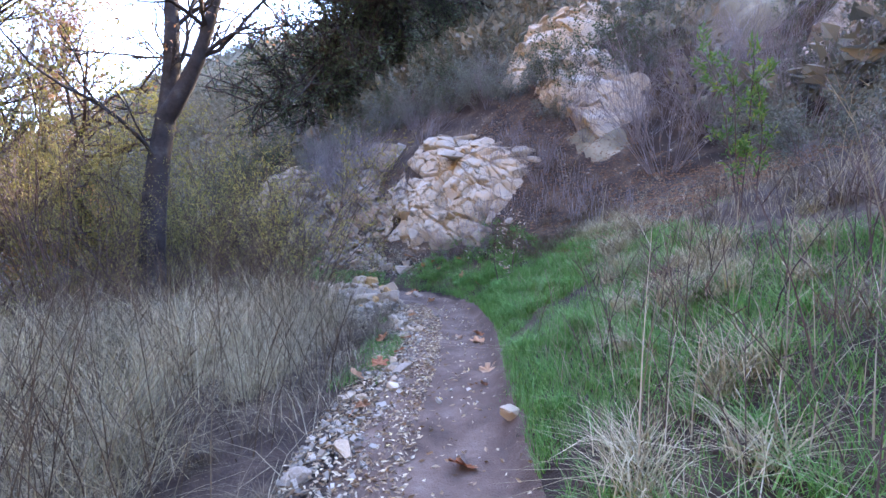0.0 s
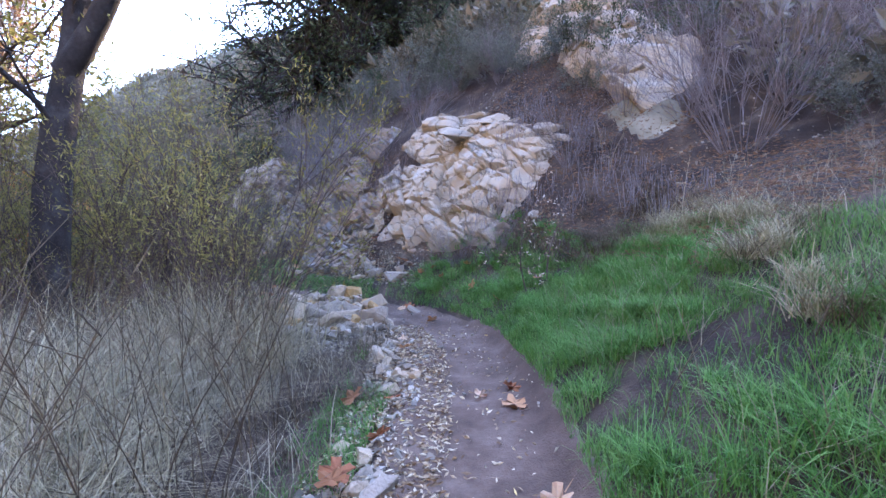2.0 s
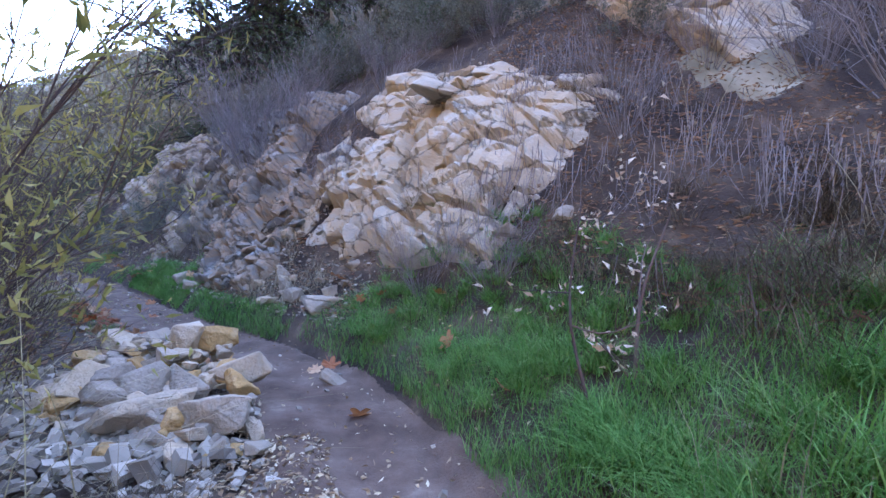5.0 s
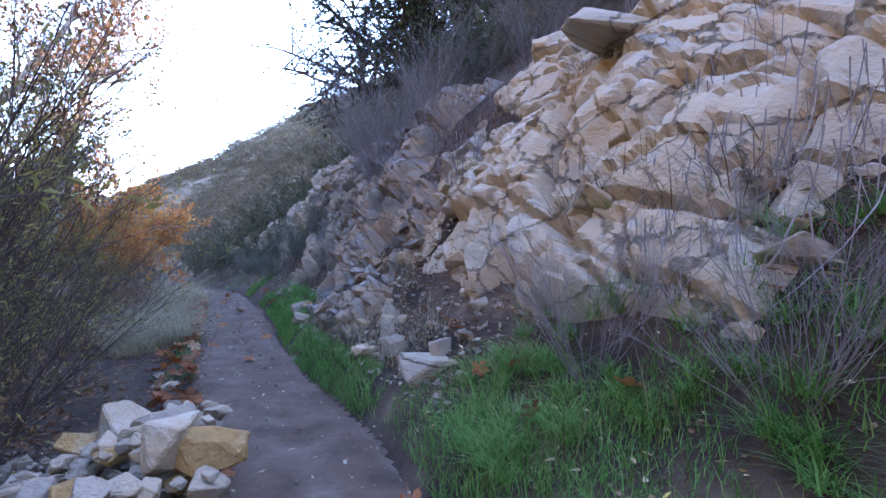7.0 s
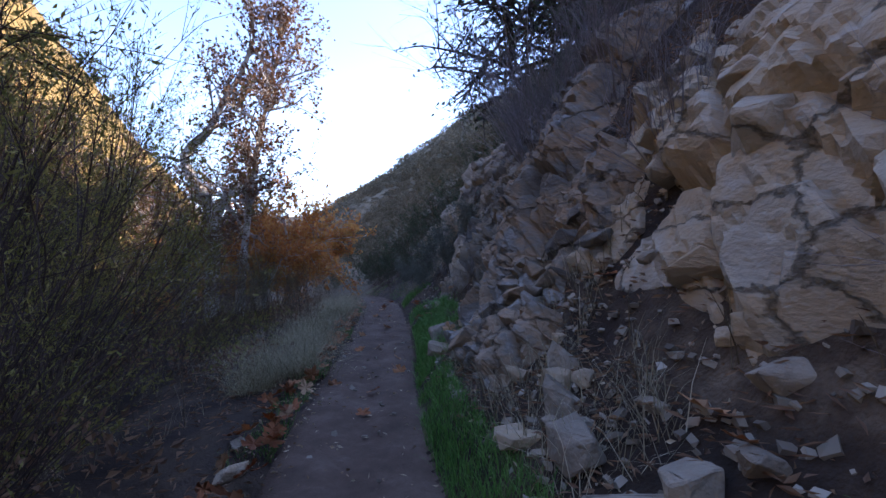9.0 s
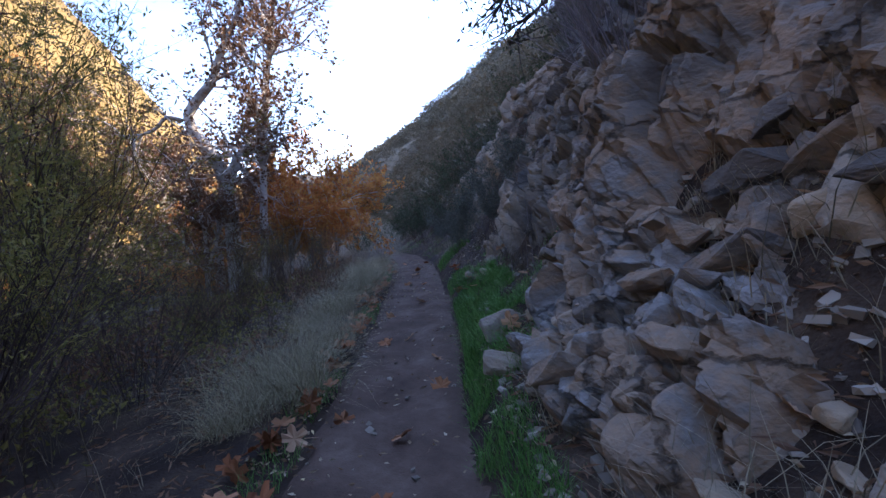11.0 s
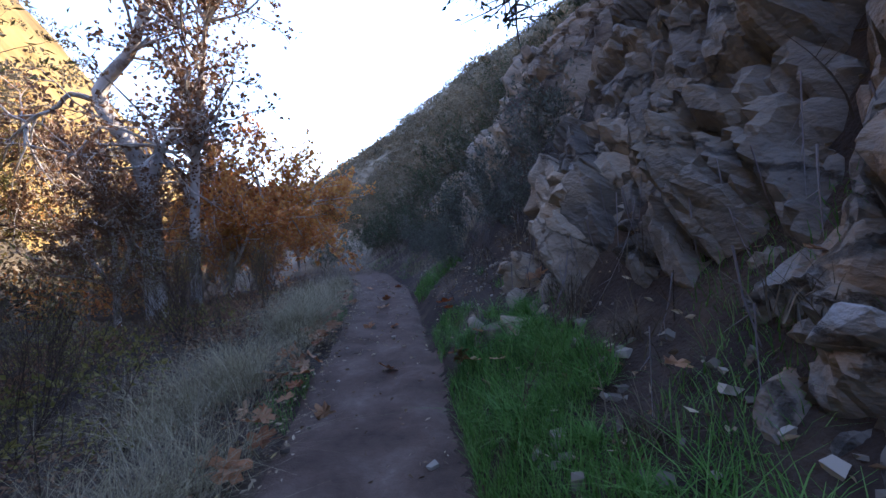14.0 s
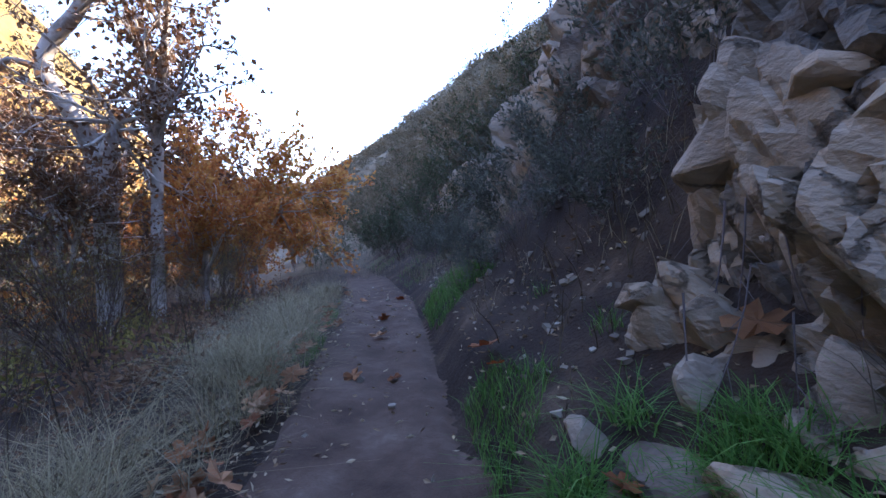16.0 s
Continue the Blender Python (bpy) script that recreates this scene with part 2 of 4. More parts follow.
def fbm(x, y, seed=0, octaves=4):
    return sum(lattice(x * 2 ** k, y * 2 ** k, seed + k) / 2 ** k for k in range(octaves))


def ease(x, a, b):
    t = np.clip((x - a) / (b - a), 0, 1)
    return t * t * (3 - 2 * t)


R0 = ([0, 0.5, 0.62, 0.95, 2.2, 3.9, 7, 10, 14, 55, 90, 130, 400], [0, 0, 0.14, 0.36, 1.15, 1.95, 3.1, 5.0, 8.2, 45, 70, 84, 92])
R1 = ([0, 0.58, 0.8, 1.15, 1.6, 2.1, 2.6, 3.3, 5, 7.6, 10, 55, 90, 130, 400], [0, 0, 0.3, 0.52, 0.85, 1.65, 2.7, 3.9, 5.6, 8.0, 9.9, 47, 72, 86, 94])
R2 = ([0, 0.65, 0.9, 2.0, 2.9, 3.5, 6, 10, 55, 90, 130, 400], [0, 0, 0.12, 0.75, 1.5, 2.3, 4.8, 8.6, 47, 72, 86, 94])
LEFT = ([0, 0.62, 1.2, 3.5, 7, 13, 16, 26, 45, 90, 130, 400], [0, 0, -0.06, -0.4, -0.9, -0.7, 2.2, 15.5, 42, 94, 124, 150])


def height(x, y):
    x, y = np.asarray(x, float), np.asarray(y, float)
    s, d = axis_place(x, y)
    s = s - S0
    w1, w2 = ease(s, 8.6, 12.2), ease(s, 25.0, 28.5)
    right = np.interp(d, *R0) * (1 - w1) + np.interp(d, *R1) * w1 * (1 - w2) + np.interp(d, *R2) * w2
    right = right * (1 - 0.04 * ease(s, 28, 95)) * (1 - 0.62 * ease(s, 130, 235))
    level = ease(s, 7.5, 12.5) + (1 - ease(s, 7.5, 12.5)) * ease(-d, 8, 13)
    z = np.where(d > 0, right, np.interp(-d, *LEFT) * (0.1 + 0.9 * level) * (1 - 0.6 * ease(s, 105, 195)))
    z = z - 1.1 * ease(s, 24, 48)
    far = np.abs(d)
    rough = 0.03 + 0.12 * ease(far, 0.7, 2.5) + 0.5 * ease(far, 6, 16)
    z = z + fbm(x * 0.9, y * 0.9, 3, 4) * rough + fbm(x * 0.11, y * 0.11, 9, 3) * 2.6 * ease(far, 7, 25) + fbm(x * 0.03, y * 0.03, 5, 3) * 9 * ease(far, 25, 70)
    return z


def one(x, y):
    return float(height(np.array([x]), np.array([y]))[0])


# ---- mesh helpers ----
def link_mesh(name, verts, faces, mats, parent=None, smooth=False, index=None):
    """faces: an integer array of triangles or quads."""
    me = bpy.data.meshes.new(name)
    verts, faces = np.asarray(verts, np.float32), np.asarray(faces, np.int32)
    k = faces.shape[1]
    me.vertices.add(len(verts))
    me.vertices.foreach_set("co", verts.ravel())
    me.loops.add(faces.size)
    me.loops.foreach_set("vertex_index", faces.ravel())
    me.polygons.add(len(faces))
    me.polygons.foreach_set("loop_start", np.arange(0, faces.size, k, dtype=np.int32))
    if index is not None:
        me.polygons.foreach_set("material_index", np.asarray(index, np.int32))
    me.polygons.foreach_set("use_smooth", np.full(len(faces), smooth))
    me.update(calc_edges=True)
    for m in mats if isinstance(mats, (list, tuple)) else [mats]:
        me.materials.append(m)
    ob = new(name, me)
    if parent:
        ob.parent = parent
    return ob


def tubes(paths, radii, sides=3):
    """Tapered prisms along many paths at once. paths (n, k, 3), radii (n, k)."""
    paths, radii = np.asarray(paths, float), np.asarray(radii, float)
    n, k, _ = paths.shape
    t = np.gradient(paths, axis=1)
    t /= np.linalg.norm(t, axis=2, keepdims=True) + 1e-9
    ref = np.where(np.abs(t[:, :1, 2:3]) > 0.8, np.array([[[1.0, 0, 0]]]), np.array([[[0, 0, 1.0]]]))
    a = np.cross(t, np.broadcast_to(ref, t.shape))
    a /= np.linalg.norm(a, axis=2, keepdims=True) + 1e-9
    b = np.cross(t, a)
    ang = np.arange(sides) * 2 * np.pi / sides
    v = paths[:, :, None] + radii[:, :, None, None] * (np.cos(ang)[None, None, :, None] * a[:, :, None] + np.sin(ang)[None, None, :, None] * b[:, :, None])
    idx = np.arange(n * k * sides).reshape(n, k, sides)
    nxt = np.roll(idx, -1, axis=2)
    f = np.stack([idx[:, :-1], nxt[:, :-1], nxt[:, 1:], idx[:, 1:]], -1).reshape(-1, 4)
    return v.reshape(-1, 3), f


def leaves(pos, way, length, width, rng, droop=0.3):
    """Folded diamond leaves. pos, way (n, 3); length, width (n,)."""
    n = len(pos)
    way = way / (np.linalg.norm(way, axis=1, keepdims=True) + 1e-9)
    side = np.cross(way, rng.normal(size=(n, 3)))
    side /= np.linalg.norm(side, axis=1, keepdims=True) + 1e-9
    up = np.cross(side, way)
    L, W = length[:, None], width[:, None]
    v = np.stack([pos, pos + way * L * 0.45 + side * W * 0.5 + up * W * 0.15, pos + way * L - up * L * droop, pos + way * L * 0.45 - side * W * 0.5 + up * W * 0.15], 1)
    return v.reshape(-1, 3), np.arange(4 * n).reshape(n, 4)


def blades(base, lengths, widths, lean, rng, k=3):
    """Bent grass blades: triangular tips on flat strips, k steps each."""
    n = len(base)
    az = rng.uniform(0, 2 * np.pi, n)
    out = np.stack([np.cos(az), np.sin(az), 0 * az], 1)
    side = np.stack([-np.sin(az), np.cos(az), 0 * az], 1)
    u = np.linspace(0, 1, k)[None, :, None]
    le = (lean * rng.uniform(0.4, 1.5, n))[:, None, None]
    L = lengths[:, None, None]
    p = base[:, None] + L * (u * (1 - 0.35 * le * u) * np.array([0, 0, 1.0]) + le * u * (0.35 + 0.65 * u) * out[:, None])
    w = widths[:, None, None] * (1 - 0.85 * u) * 0.5
    v = np.stack([p - side[:, None] * w, p + side[:, None] * w], 2)
    idx = np.arange(n * k * 2).reshape(n, k, 2)
    f = np.stack([idx[:, :-1, 0], idx[:, :-1, 1], idx[:, 1:, 1], idx[:, 1:, 0]], -1).reshape(-1, 4)
    return v.reshape(-1, 3), f


def join(parts):
    vs, fs, n = [], [], 0
    for v, f in parts:
        vs.append(v)
        fs.append(f + n)
        n += len(v)
    return np.concatenate(vs), np.concatenate(fs)


def scatter(n, s0, s1, d0, d1, rng, keep=None):
    """Points on the ground over a stretch of the trail and a band of distances from it (sign: right is positive)."""
    s, d = rng.uniform(s0, s1, n) + S0, rng.uniform(d0, d1, n)
    x, y, tx, ty = along(s)
    px, py = x + ty * d, y - tx * d
    if keep is not None:
        ok = keep(px, py, s - S0, d)
        px, py = px[ok], py[ok]
    return np.stack([px, py, height(px, py)], 1)


# ---- ground ----
def axis_lines(a, b, step, lo, hi, grow):
    mid = list(np.arange(a, b + step / 2, step))
    left, right, g = [], [], step
    while mid[0] - sum(left) > lo:
        g *= grow
        left.append(g)
    g = step
    while b + sum(right) < hi:
        g *= grow
        right.append(g)
    return np.array(list(mid[0] - np.cumsum(left))[::-1] + mid + list(mid[-1] + np.cumsum(right)))


gx = axis_lines(-15, 7, 0.11, -420, 320, 1.045)
gy = axis_lines(-1, 26, 0.11, -320, 420, 1.045)
X, Y = np.meshgrid(gx, gy)
Z = height(X, Y)
gs, gd = axis_place(X, Y)
Z = Z - 0.05 * (1 - ease(np.abs(gd), 0.64, 0.8)) * (gs - S0 < 70)
nx, ny = len(gx), len(gy)
gi = np.arange(nx * ny).reshape(ny, nx)
gf = np.stack([gi[:-1, :-1], gi[:-1, 1:], gi[1:, 1:], gi[1:, :-1]], -1).reshape(-1, 4)
fd, fs_ = gd[:-1, :-1].ravel(), gs[:-1, :-1].ravel() - S0
fj = fbm(X * 0.25, Y * 0.25, 77, 4)[:-1, :-1].ravel() * 9
gmat = np.where(fd + fj < -17, 2, np.where((np.abs(fd) + fj > 10) | (fs_ + fj > 44), 1, 0))
ground = tagged(link_mesh("ground", np.stack([X, Y, Z], -1).reshape(-1, 3), gf, [M_SOIL, M_HILL, M_HILL_GOLD], smooth=True, index=gmat), "dark leaf-littered soil rising into dry canyon slopes", "ground", kind="structure")

ts = np.arange(-8, 48, 0.08)
td = np.linspace(-1, 1, 21)
TS, TD = np.meshgrid(ts, td, indexing="ij")
tx_, ty_, tux, tuy = along(TS + S0)
half = 0.64 + 0.15 * ease(TS, 1.5, 4) * (1 - ease(TS, 8, 10)) + 0.09 * lattice(TS * 0.9, TD * 0 + 3, 2) + 0.06 * lattice(TS * 3.1, np.sign(TD) * 5, 4)
PX, PY = tx_ + tuy * TD * half, ty_ - tux * TD * half
PZ = height(PX, PY) + 0.012 - 0.075 * np.abs(TD) ** 8 - 0.035 * np.exp(-((TD - 0.05) / 0.28) ** 2) + 0.02 * fbm(PX * 5, PY * 5, 21, 3)
ti = np.arange(TS.size).reshape(TS.shape)
tf = np.stack([ti[:-1, :-1], ti[1:, :-1], ti[1:, 1:], ti[:-1, 1:]], -1).reshape(-1, 4)
trail = tagged(link_mesh("trail", np.stack([PX, PY, PZ], -1).reshape(-1, 3), tf, M_TRAIL, smooth=True), "packed brown dirt footpath worn smooth in the middle", "path", kind="structure")


# ---- rocks ----
def stone_mesh(name, seed, mat, flat=0.7, cuts=14, bevel=0.018):
    """An angular stone about one metre across: a block cut by random planes."""
    r = random.Random(seed)
    bm = bmesh.new()
    for _ in range(cuts + 3):
        w = Vector((r.gauss(0, 1), r.gauss(0, 1), r.gauss(0, 0.9))).normalized()
        w = Vector(math.copysign(abs(c) ** 0.6, c) for c in w)
        bm.verts.new(Vector((w.x * 0.6, w.y * 0.47, w.z * flat * 0.5)) * r.uniform(0.72, 1.12))
    hull = bmesh.ops.convex_hull(bm, input=bm.verts[:])
    loose = list({g for g in hull["geom_interior"] + hull["geom_unused"] if isinstance(g, bmesh.types.BMVert)})
    bmesh.ops.delete(bm, geom=loose, context="VERTS")
    bmesh.ops.dissolve_limit(bm, angle_limit=0.3, verts=bm.verts[:], edges=bm.edges[:])
    bmesh.ops.bevel(bm, geom=bm.edges[:], offset=bevel * 1.6, segments=1, affect="EDGES")
    bmesh.ops.triangulate(bm, faces=bm.faces[:])
    bmesh.ops.subdivide_edges(bm, edges=[e for e in bm.edges if e.calc_length() > 0.2], cuts=2)
    for v in bm.verts:
        v.co += (noise.noise_vector(v.co * 4 + Vector((seed, 0, 0))) * 1.6 + noise.noise_vector(v.co * 11)) * bevel
    bmesh.ops.recalc_face_normals(bm, faces=bm.faces[:])
    me = bpy.data.meshes.new(name)
    bm.to_mesh(me)
    bm.free()
    me.materials.append(mat)
    return me


def placed(ob, x, y, z, rot, size):
    ob.matrix_basis = Matrix.LocRotScale((x, y, z), Euler(rot), Vector(size))
    return ob


def outcrop(name, label, s0, s1, d_low, d_high, proud, mat, seed, blocks, top=None, cell=0.55, step=0.032, block=(0.12, 0.38), rough=1.0):
    """A fractured rock face: a stepped sheet over the slope between two distances from the trail, with single blocks standing out of it."""
    rng = np.random.default_rng(seed)
    us, vs = np.arange(s0, s1, step), np.arange(0, 1.0001, step / (1.5 * (d_high - d_low)))
    U, V = np.meshgrid(us, vs, indexing="ij")
    D = d_low + (d_high - d_low) * V
    x, y, tx, ty = along(U + S0)
    bx, by = x + ty * D, y - tx * D
    bz = height(bx, by)
    # two sizes of blocks in the sheared frame of the bedding
    A, B = U * 0.85 + bz * 0.5, bz * 0.85 - U * 0.5
    push = np.zeros(A.shape)
    for size, deep, tilt, crack in ((cell * 1.9, 0.13, 0.13, 0.2), (cell * 0.75, 0.055, 0.16, 0.12), (cell * 0.36, 0.022, 0.16, 0.035)):
        count = int(np.ptp(A) * np.ptp(B) / size ** 2 / 0.8) + 4
        pa, pb = rng.uniform(A.min(), A.max(), count), rng.uniform(B.min(), B.max(), count)
        Aw, Bw = A + 0.35 * size * lattice(A / size * 1.5, B / size * 1.5, seed), B + 0.35 * size * lattice(A / size * 1.5, B / size * 1.5, seed + 7)
        f1, f2, who = np.full(A.shape, 9e9), np.full(A.shape, 9e9), np.zeros(A.shape, int)
        for k in range(count):
            q = np.hypot((Aw - pa[k]) * 0.72, (Bw - pb[k]) * 1.25)
            f2 = np.where(q < f1, f1, np.minimum(f2, q))
            who = np.where(q < f1, k, who)
            f1 = np.minimum(q, f1)
        dep, ga, gb = rng.uniform(-deep, deep, count), rng.normal(0, tilt, count), rng.normal(-0.05, tilt, count)
        push = push + dep[who] + ga[who] * (Aw - pa[who]) + gb[who] * (Bw - pb[who]) - crack * np.exp(-((f2 - f1) / (0.03 * size + 0.012)) ** 2)
    push = push * rough + 0.035 * fbm(A * 3, B * 3, seed + 3, 3) + 0.3 * fbm(A * 0.5, B * 0.5, seed + 5, 2)
    rim = np.minimum(np.minimum((U - s0) / 0.7, (s1 - U) / 0.7), (1 - V) / 0.2)
    rim = rim + 0.55 * fbm(A * 1.3, B * 1.3, seed + 11, 3) * np.clip(rim * 2, 0, 1)
    edge = ease(np.minimum(rim, (V + 0.06 * lattice(U * 2.3, U * 0, seed)) / 0.13), 0.0, 1.0)
    out = (proud * (0.35 + 0.9 * np.sin(V * np.pi)) + push) * edge - 0.22 * (1 - edge)
    sx, sy, sz = -ty * 0.78, tx * 0.78, 0.62
    P = np.stack([bx + sx * out, by + sy * out, bz + sz * out], -1)
    idx = np.arange(U.size).reshape(U.shape)
    f = np.stack([idx[:-1, :-1], idx[1:, :-1], idx[1:, 1:], idx[:-1, 1:]], -1).reshape(-1, 4)
    root = tagged(new(name), label, "rock face")
    link_mesh("rock_sheet", P.reshape(-1, 3), f, mat, root)
    kinds = [stone_mesh("rock_block", seed * 10 + k, mat, flat=0.6, cuts=13, bevel=0.015) for k in range(8)]
    for k in range(blocks):
        i, j = rng.integers(8, U.shape[0] - 8), rng.integers(4, U.shape[1] - 6)
        if edge[i, j] < 0.6:
            continue
        b = new("rock_block", kinds[k % 8])
        b.parent = root
        q = rng.uniform(*block)
        placed(b, *(P[i, j] + np.array([sx[i, j], sy[i, j], 0.3]) * q * -0.12), (rng.normal(0.55, 0.2), rng.normal(0.35, 0.2), math.atan2(ty[i, j], tx[i, j]) + rng.normal(0, 0.3)), (q * rng.uniform(0.9, 1.6), q, q * rng.uniform(0.8, 1.2)))
    return root


face = outcrop("rock_outcrop", "pale tan fractured sandstone face with an overhanging ledge", 10.3, 15.4, 1.55, 4.5, 0.15, M_ROCK_PALE, 3, 20, cell=0.8, rough=0.7)
outcrop("rock_outcrop", "cream layered sandstone knob above the bare shrubs", 10.0, 12.0, 5.0, 7.8, 0.45, M_ROCK_PALE, 5, 14, cell=0.9, step=0.05, block=(0.2, 0.5), rough=0.8)
outcrop("rock_outcrop", "tan weathered sandstone rib climbing the slope", 11.3, 13.3, 5.2, 12.5, 0.5, M_ROCK_PALE, 6, 22, cell=0.8, step=0.07, block=(0.3, 0.8))
outcrop("rock_outcrop", "low pale layered ledges high on the slope", 8.2, 9.9, 9.0, 13.0, 0.3, M_ROCK_PALE, 8, 16, cell=0.7, step=0.07, block=(0.3, 0.7))
outcrop("rock_outcrop", "crumbling brown sandstone bank beside the path", 14.3, 17.2, 0.9, 3.0, 0.1, M_ROCK_GREY, 11, 46, cell=0.45)
outcrop("rock_outcrop", "steep grey-brown sandstone wall with dark cracks", 15.8, 18.9, 0.95, 4.8, 0.32, M_ROCK_GREY, 17, 34, block=(0.1, 0.27))
outcrop("rock_outcrop", "dark recessed rock above the earth bank", 18.1, 22.0, 1.5, 5.2, 0.3, M_ROCK_DARK, 19, 40, rough=1.25)
outcrop("rock_outcrop", "jointed pale grey rock knob above the path", 19.75, 21.8, 1.15, 2.5, 0.32, M_ROCK, 23, 14, cell=0.6)
outcrop("rock_outcrop", "smooth tan slab on the dark soil slope", 25.0, 31.0, 2.3, 4.8, 0.55, M_ROCK_PALE, 29, 8, cell=0.8)
outcrop("rock_outcrop", "grey rock ribs higher on the slope", 21.8, 25.6, 2.3, 4.6, 0.3, M_ROCK, 37, 18, cell=0.6, step=0.045)
outcrop("rock_outcrop", "pale rock outcrop far along the slope", 36.0, 39.0, 3.0, 6.0, 0.5, M_ROCK_PALE, 31, 12, cell=0.7, step=0.08, block=(0.3, 0.7))
ledge_kinds = [stone_mesh("rock_block", 900 + k, M_ROCK_PALE, flat=0.6, cuts=14, bevel=0.012) for k in range(3)]
for k, (x, y, z, q, turn) in enumerate([(0.85, 14.15, 3.72, (1.9, 1.2, 0.6), 0.3), (1.75, 13.9, 4.0, (1.4, 1.0, 0.7), 0.1), (-0.75, 14.0, 2.1, (0.6, 0.5, 0.8), 0.7)]):
    slab = new("rock_block", ledge_kinds[k % 3])
    slab.parent = face
    placed(slab, x, y, z, (0.15, 0.2, turn), q)

bank_kinds = [stone_mesh("boulder", 140 + k, M_ROCK, flat=0.75, cuts=13, bevel=0.013) for k in range(3)]
for k, (x, y, z, q) in enumerate([(-0.95, 13.1, 0.5, (0.9, 0.6, 0.55)), (-6.55, 18.85, 0.35, (0.7, 0.55, 0.6)), (-6.15, 18.5, 0.45, (0.6, 0.5, 0.6))]):
    tagged(placed(new("boulder", bank_kinds[k % 3]), x, y, z, (0.2, 0.15, 0.6 + k), q), "angular tan boulder bedded in the bank", "boulder", "boulders in the bank")
STONES = [stone_mesh("stone", 50 + k, M_STONE, flat=0.75, cuts=12) for k in range(10)]
OCHRE = [stone_mesh("stone", 80 + k, M_STONE_OCHRE, flat=0.8, cuts=11) for k in range(3)]


def stone(x, y, size, label, group="", lift=0.0, kinds=STONES, rng=RNG):
    ob = new("stone", kinds[int(rng.integers(len(kinds)))])
    placed(ob, x, y, one(x, y) + size * 0.16 + lift, (rng.normal(0, 0.3), rng.normal(0, 0.3), rng.uniform(0, 6.28)), (size * rng.uniform(0.9, 1.35), size * rng.uniform(0.8, 1.1), size * rng.uniform(0.7, 1.1)))
    return tagged(ob, label, "stone", group)


# the heap of stones on the outer edge of the bend
for k in range(330):
    a, r = RNG.uniform(0, 6.28), math.sqrt(RNG.uniform(0, 1))
    u, v = 1.9 * r * math.cos(a), 1.0 * r * math.sin(a)
    x, y = -2.0 - 0.6 * u - 0.8 * v, 11.0 + 0.8 * u - 0.6 * v
    if axis_place(np.array([x]), np.array([y]))[1][0] > -0.55:
        continue
    big = k % 9 == 0
    size = RNG.uniform(0.28, 0.5) if big else RNG.uniform(0.08, 0.22)
    ochre = k % 9 == 5 or k % 36 == 0
    stone(x, y, size, "large ochre-stained angular stone in the heap" if ochre and big else "ochre-stained angular stone in the heap" if ochre else "large pale angular stone in the heap" if big else "pale broken angular stone in the heap", "stones heaped beside the path", 0.36 * (1 - r * r) * RNG.uniform(0.4, 1.0), OCHRE if ochre else STONES)
for k in range(35):
    s, d = RNG.uniform(4.2, 9.2), -RNG.uniform(0.5, 0.95)
    x, y, tx, ty = (float(v) for v in along(s + S0))
    stone(x + ty * d, y - tx * d, RNG.uniform(0.06, 0.17), "small pale stone lying along the path's edge", "stones along the path's edge")
for x, y, q in [(-0.85, 2.15, 0.32), (-1.0, 2.9, 0.16), (-0.75, 3.2, 0.14), (0.5, 3.55, 0.2), (-0.62, 11.0, 0.2), (-0.9, 7.9, 0.26), (-1.1, 8.6, 0.2), (-3.95, 12.9, 0.2), (-4.4, 13.2, 0.16), (1.64, 11.16, 0.3), (-6.9, 18.8, 0.2)]:
    stone(x, y, q, "single pale weathered stone half sunk in the ground")
for k in range(64):
    s, d = RNG.uniform(12.6, 17.6), RNG.uniform(0.85, 2.3)
    x, y = (float(v[0]) for v in scatter(1, s, s + 0.01, d, d + 0.01, RNG).T[:2, :1])
    stone(x, y, RNG.uniform(0.07, 0.24) if k % 8 else RNG.uniform(0.28, 0.42), "broken tan stone lying on the dark bank", "stones on the bank")


def rubble(name, pts, lo, hi, mat, label, rng):
    """Many small angular chips in one mesh: squashed eight-cornered lumps."""
    n = len(pts)
    cube = np.array([(x, y, z) for x in (-1, 1) for y in (-1, 1) for z in (-1, 1)], float) * 0.5
    quads = np.array([(0, 1, 3, 2), (4, 6, 7, 5), (0, 4, 5, 1), (2, 3, 7, 6), (0, 2, 6, 4), (1, 5, 7, 3)])
    size = rng.uniform(lo, hi, n) * rng.uniform(0.5, 1, n)
    v = cube[None] * rng.uniform(0.55, 1.2, (n, 8, 3)) * np.array([1.2, 0.9, 0.5]) * size[:, None, None]
    q = rng.normal(size=(n, 4)) * np.array([1, 0.25, 0.25, 1])
    q /= np.linalg.norm(q, axis=1, keepdims=True)
    w, u = q[:, :1, None].transpose(0, 2, 1), q[:, None, 1:]
    u = np.broadcast_to(u, v.shape)
    v = v + 2 * np.cross(u, np.cross(u, v) + w * v)
    v = v + pts[:, None] + np.array([0, 0, 1.0]) * size[:, None, None] * 0.15
    f = (quads[None] + 8 * np.arange(n)[:, None, None]).reshape(-1, 4)
    return tagged(link_mesh(name, v.reshape(-1, 3), f, mat), label, "rubble", kind="stuff")


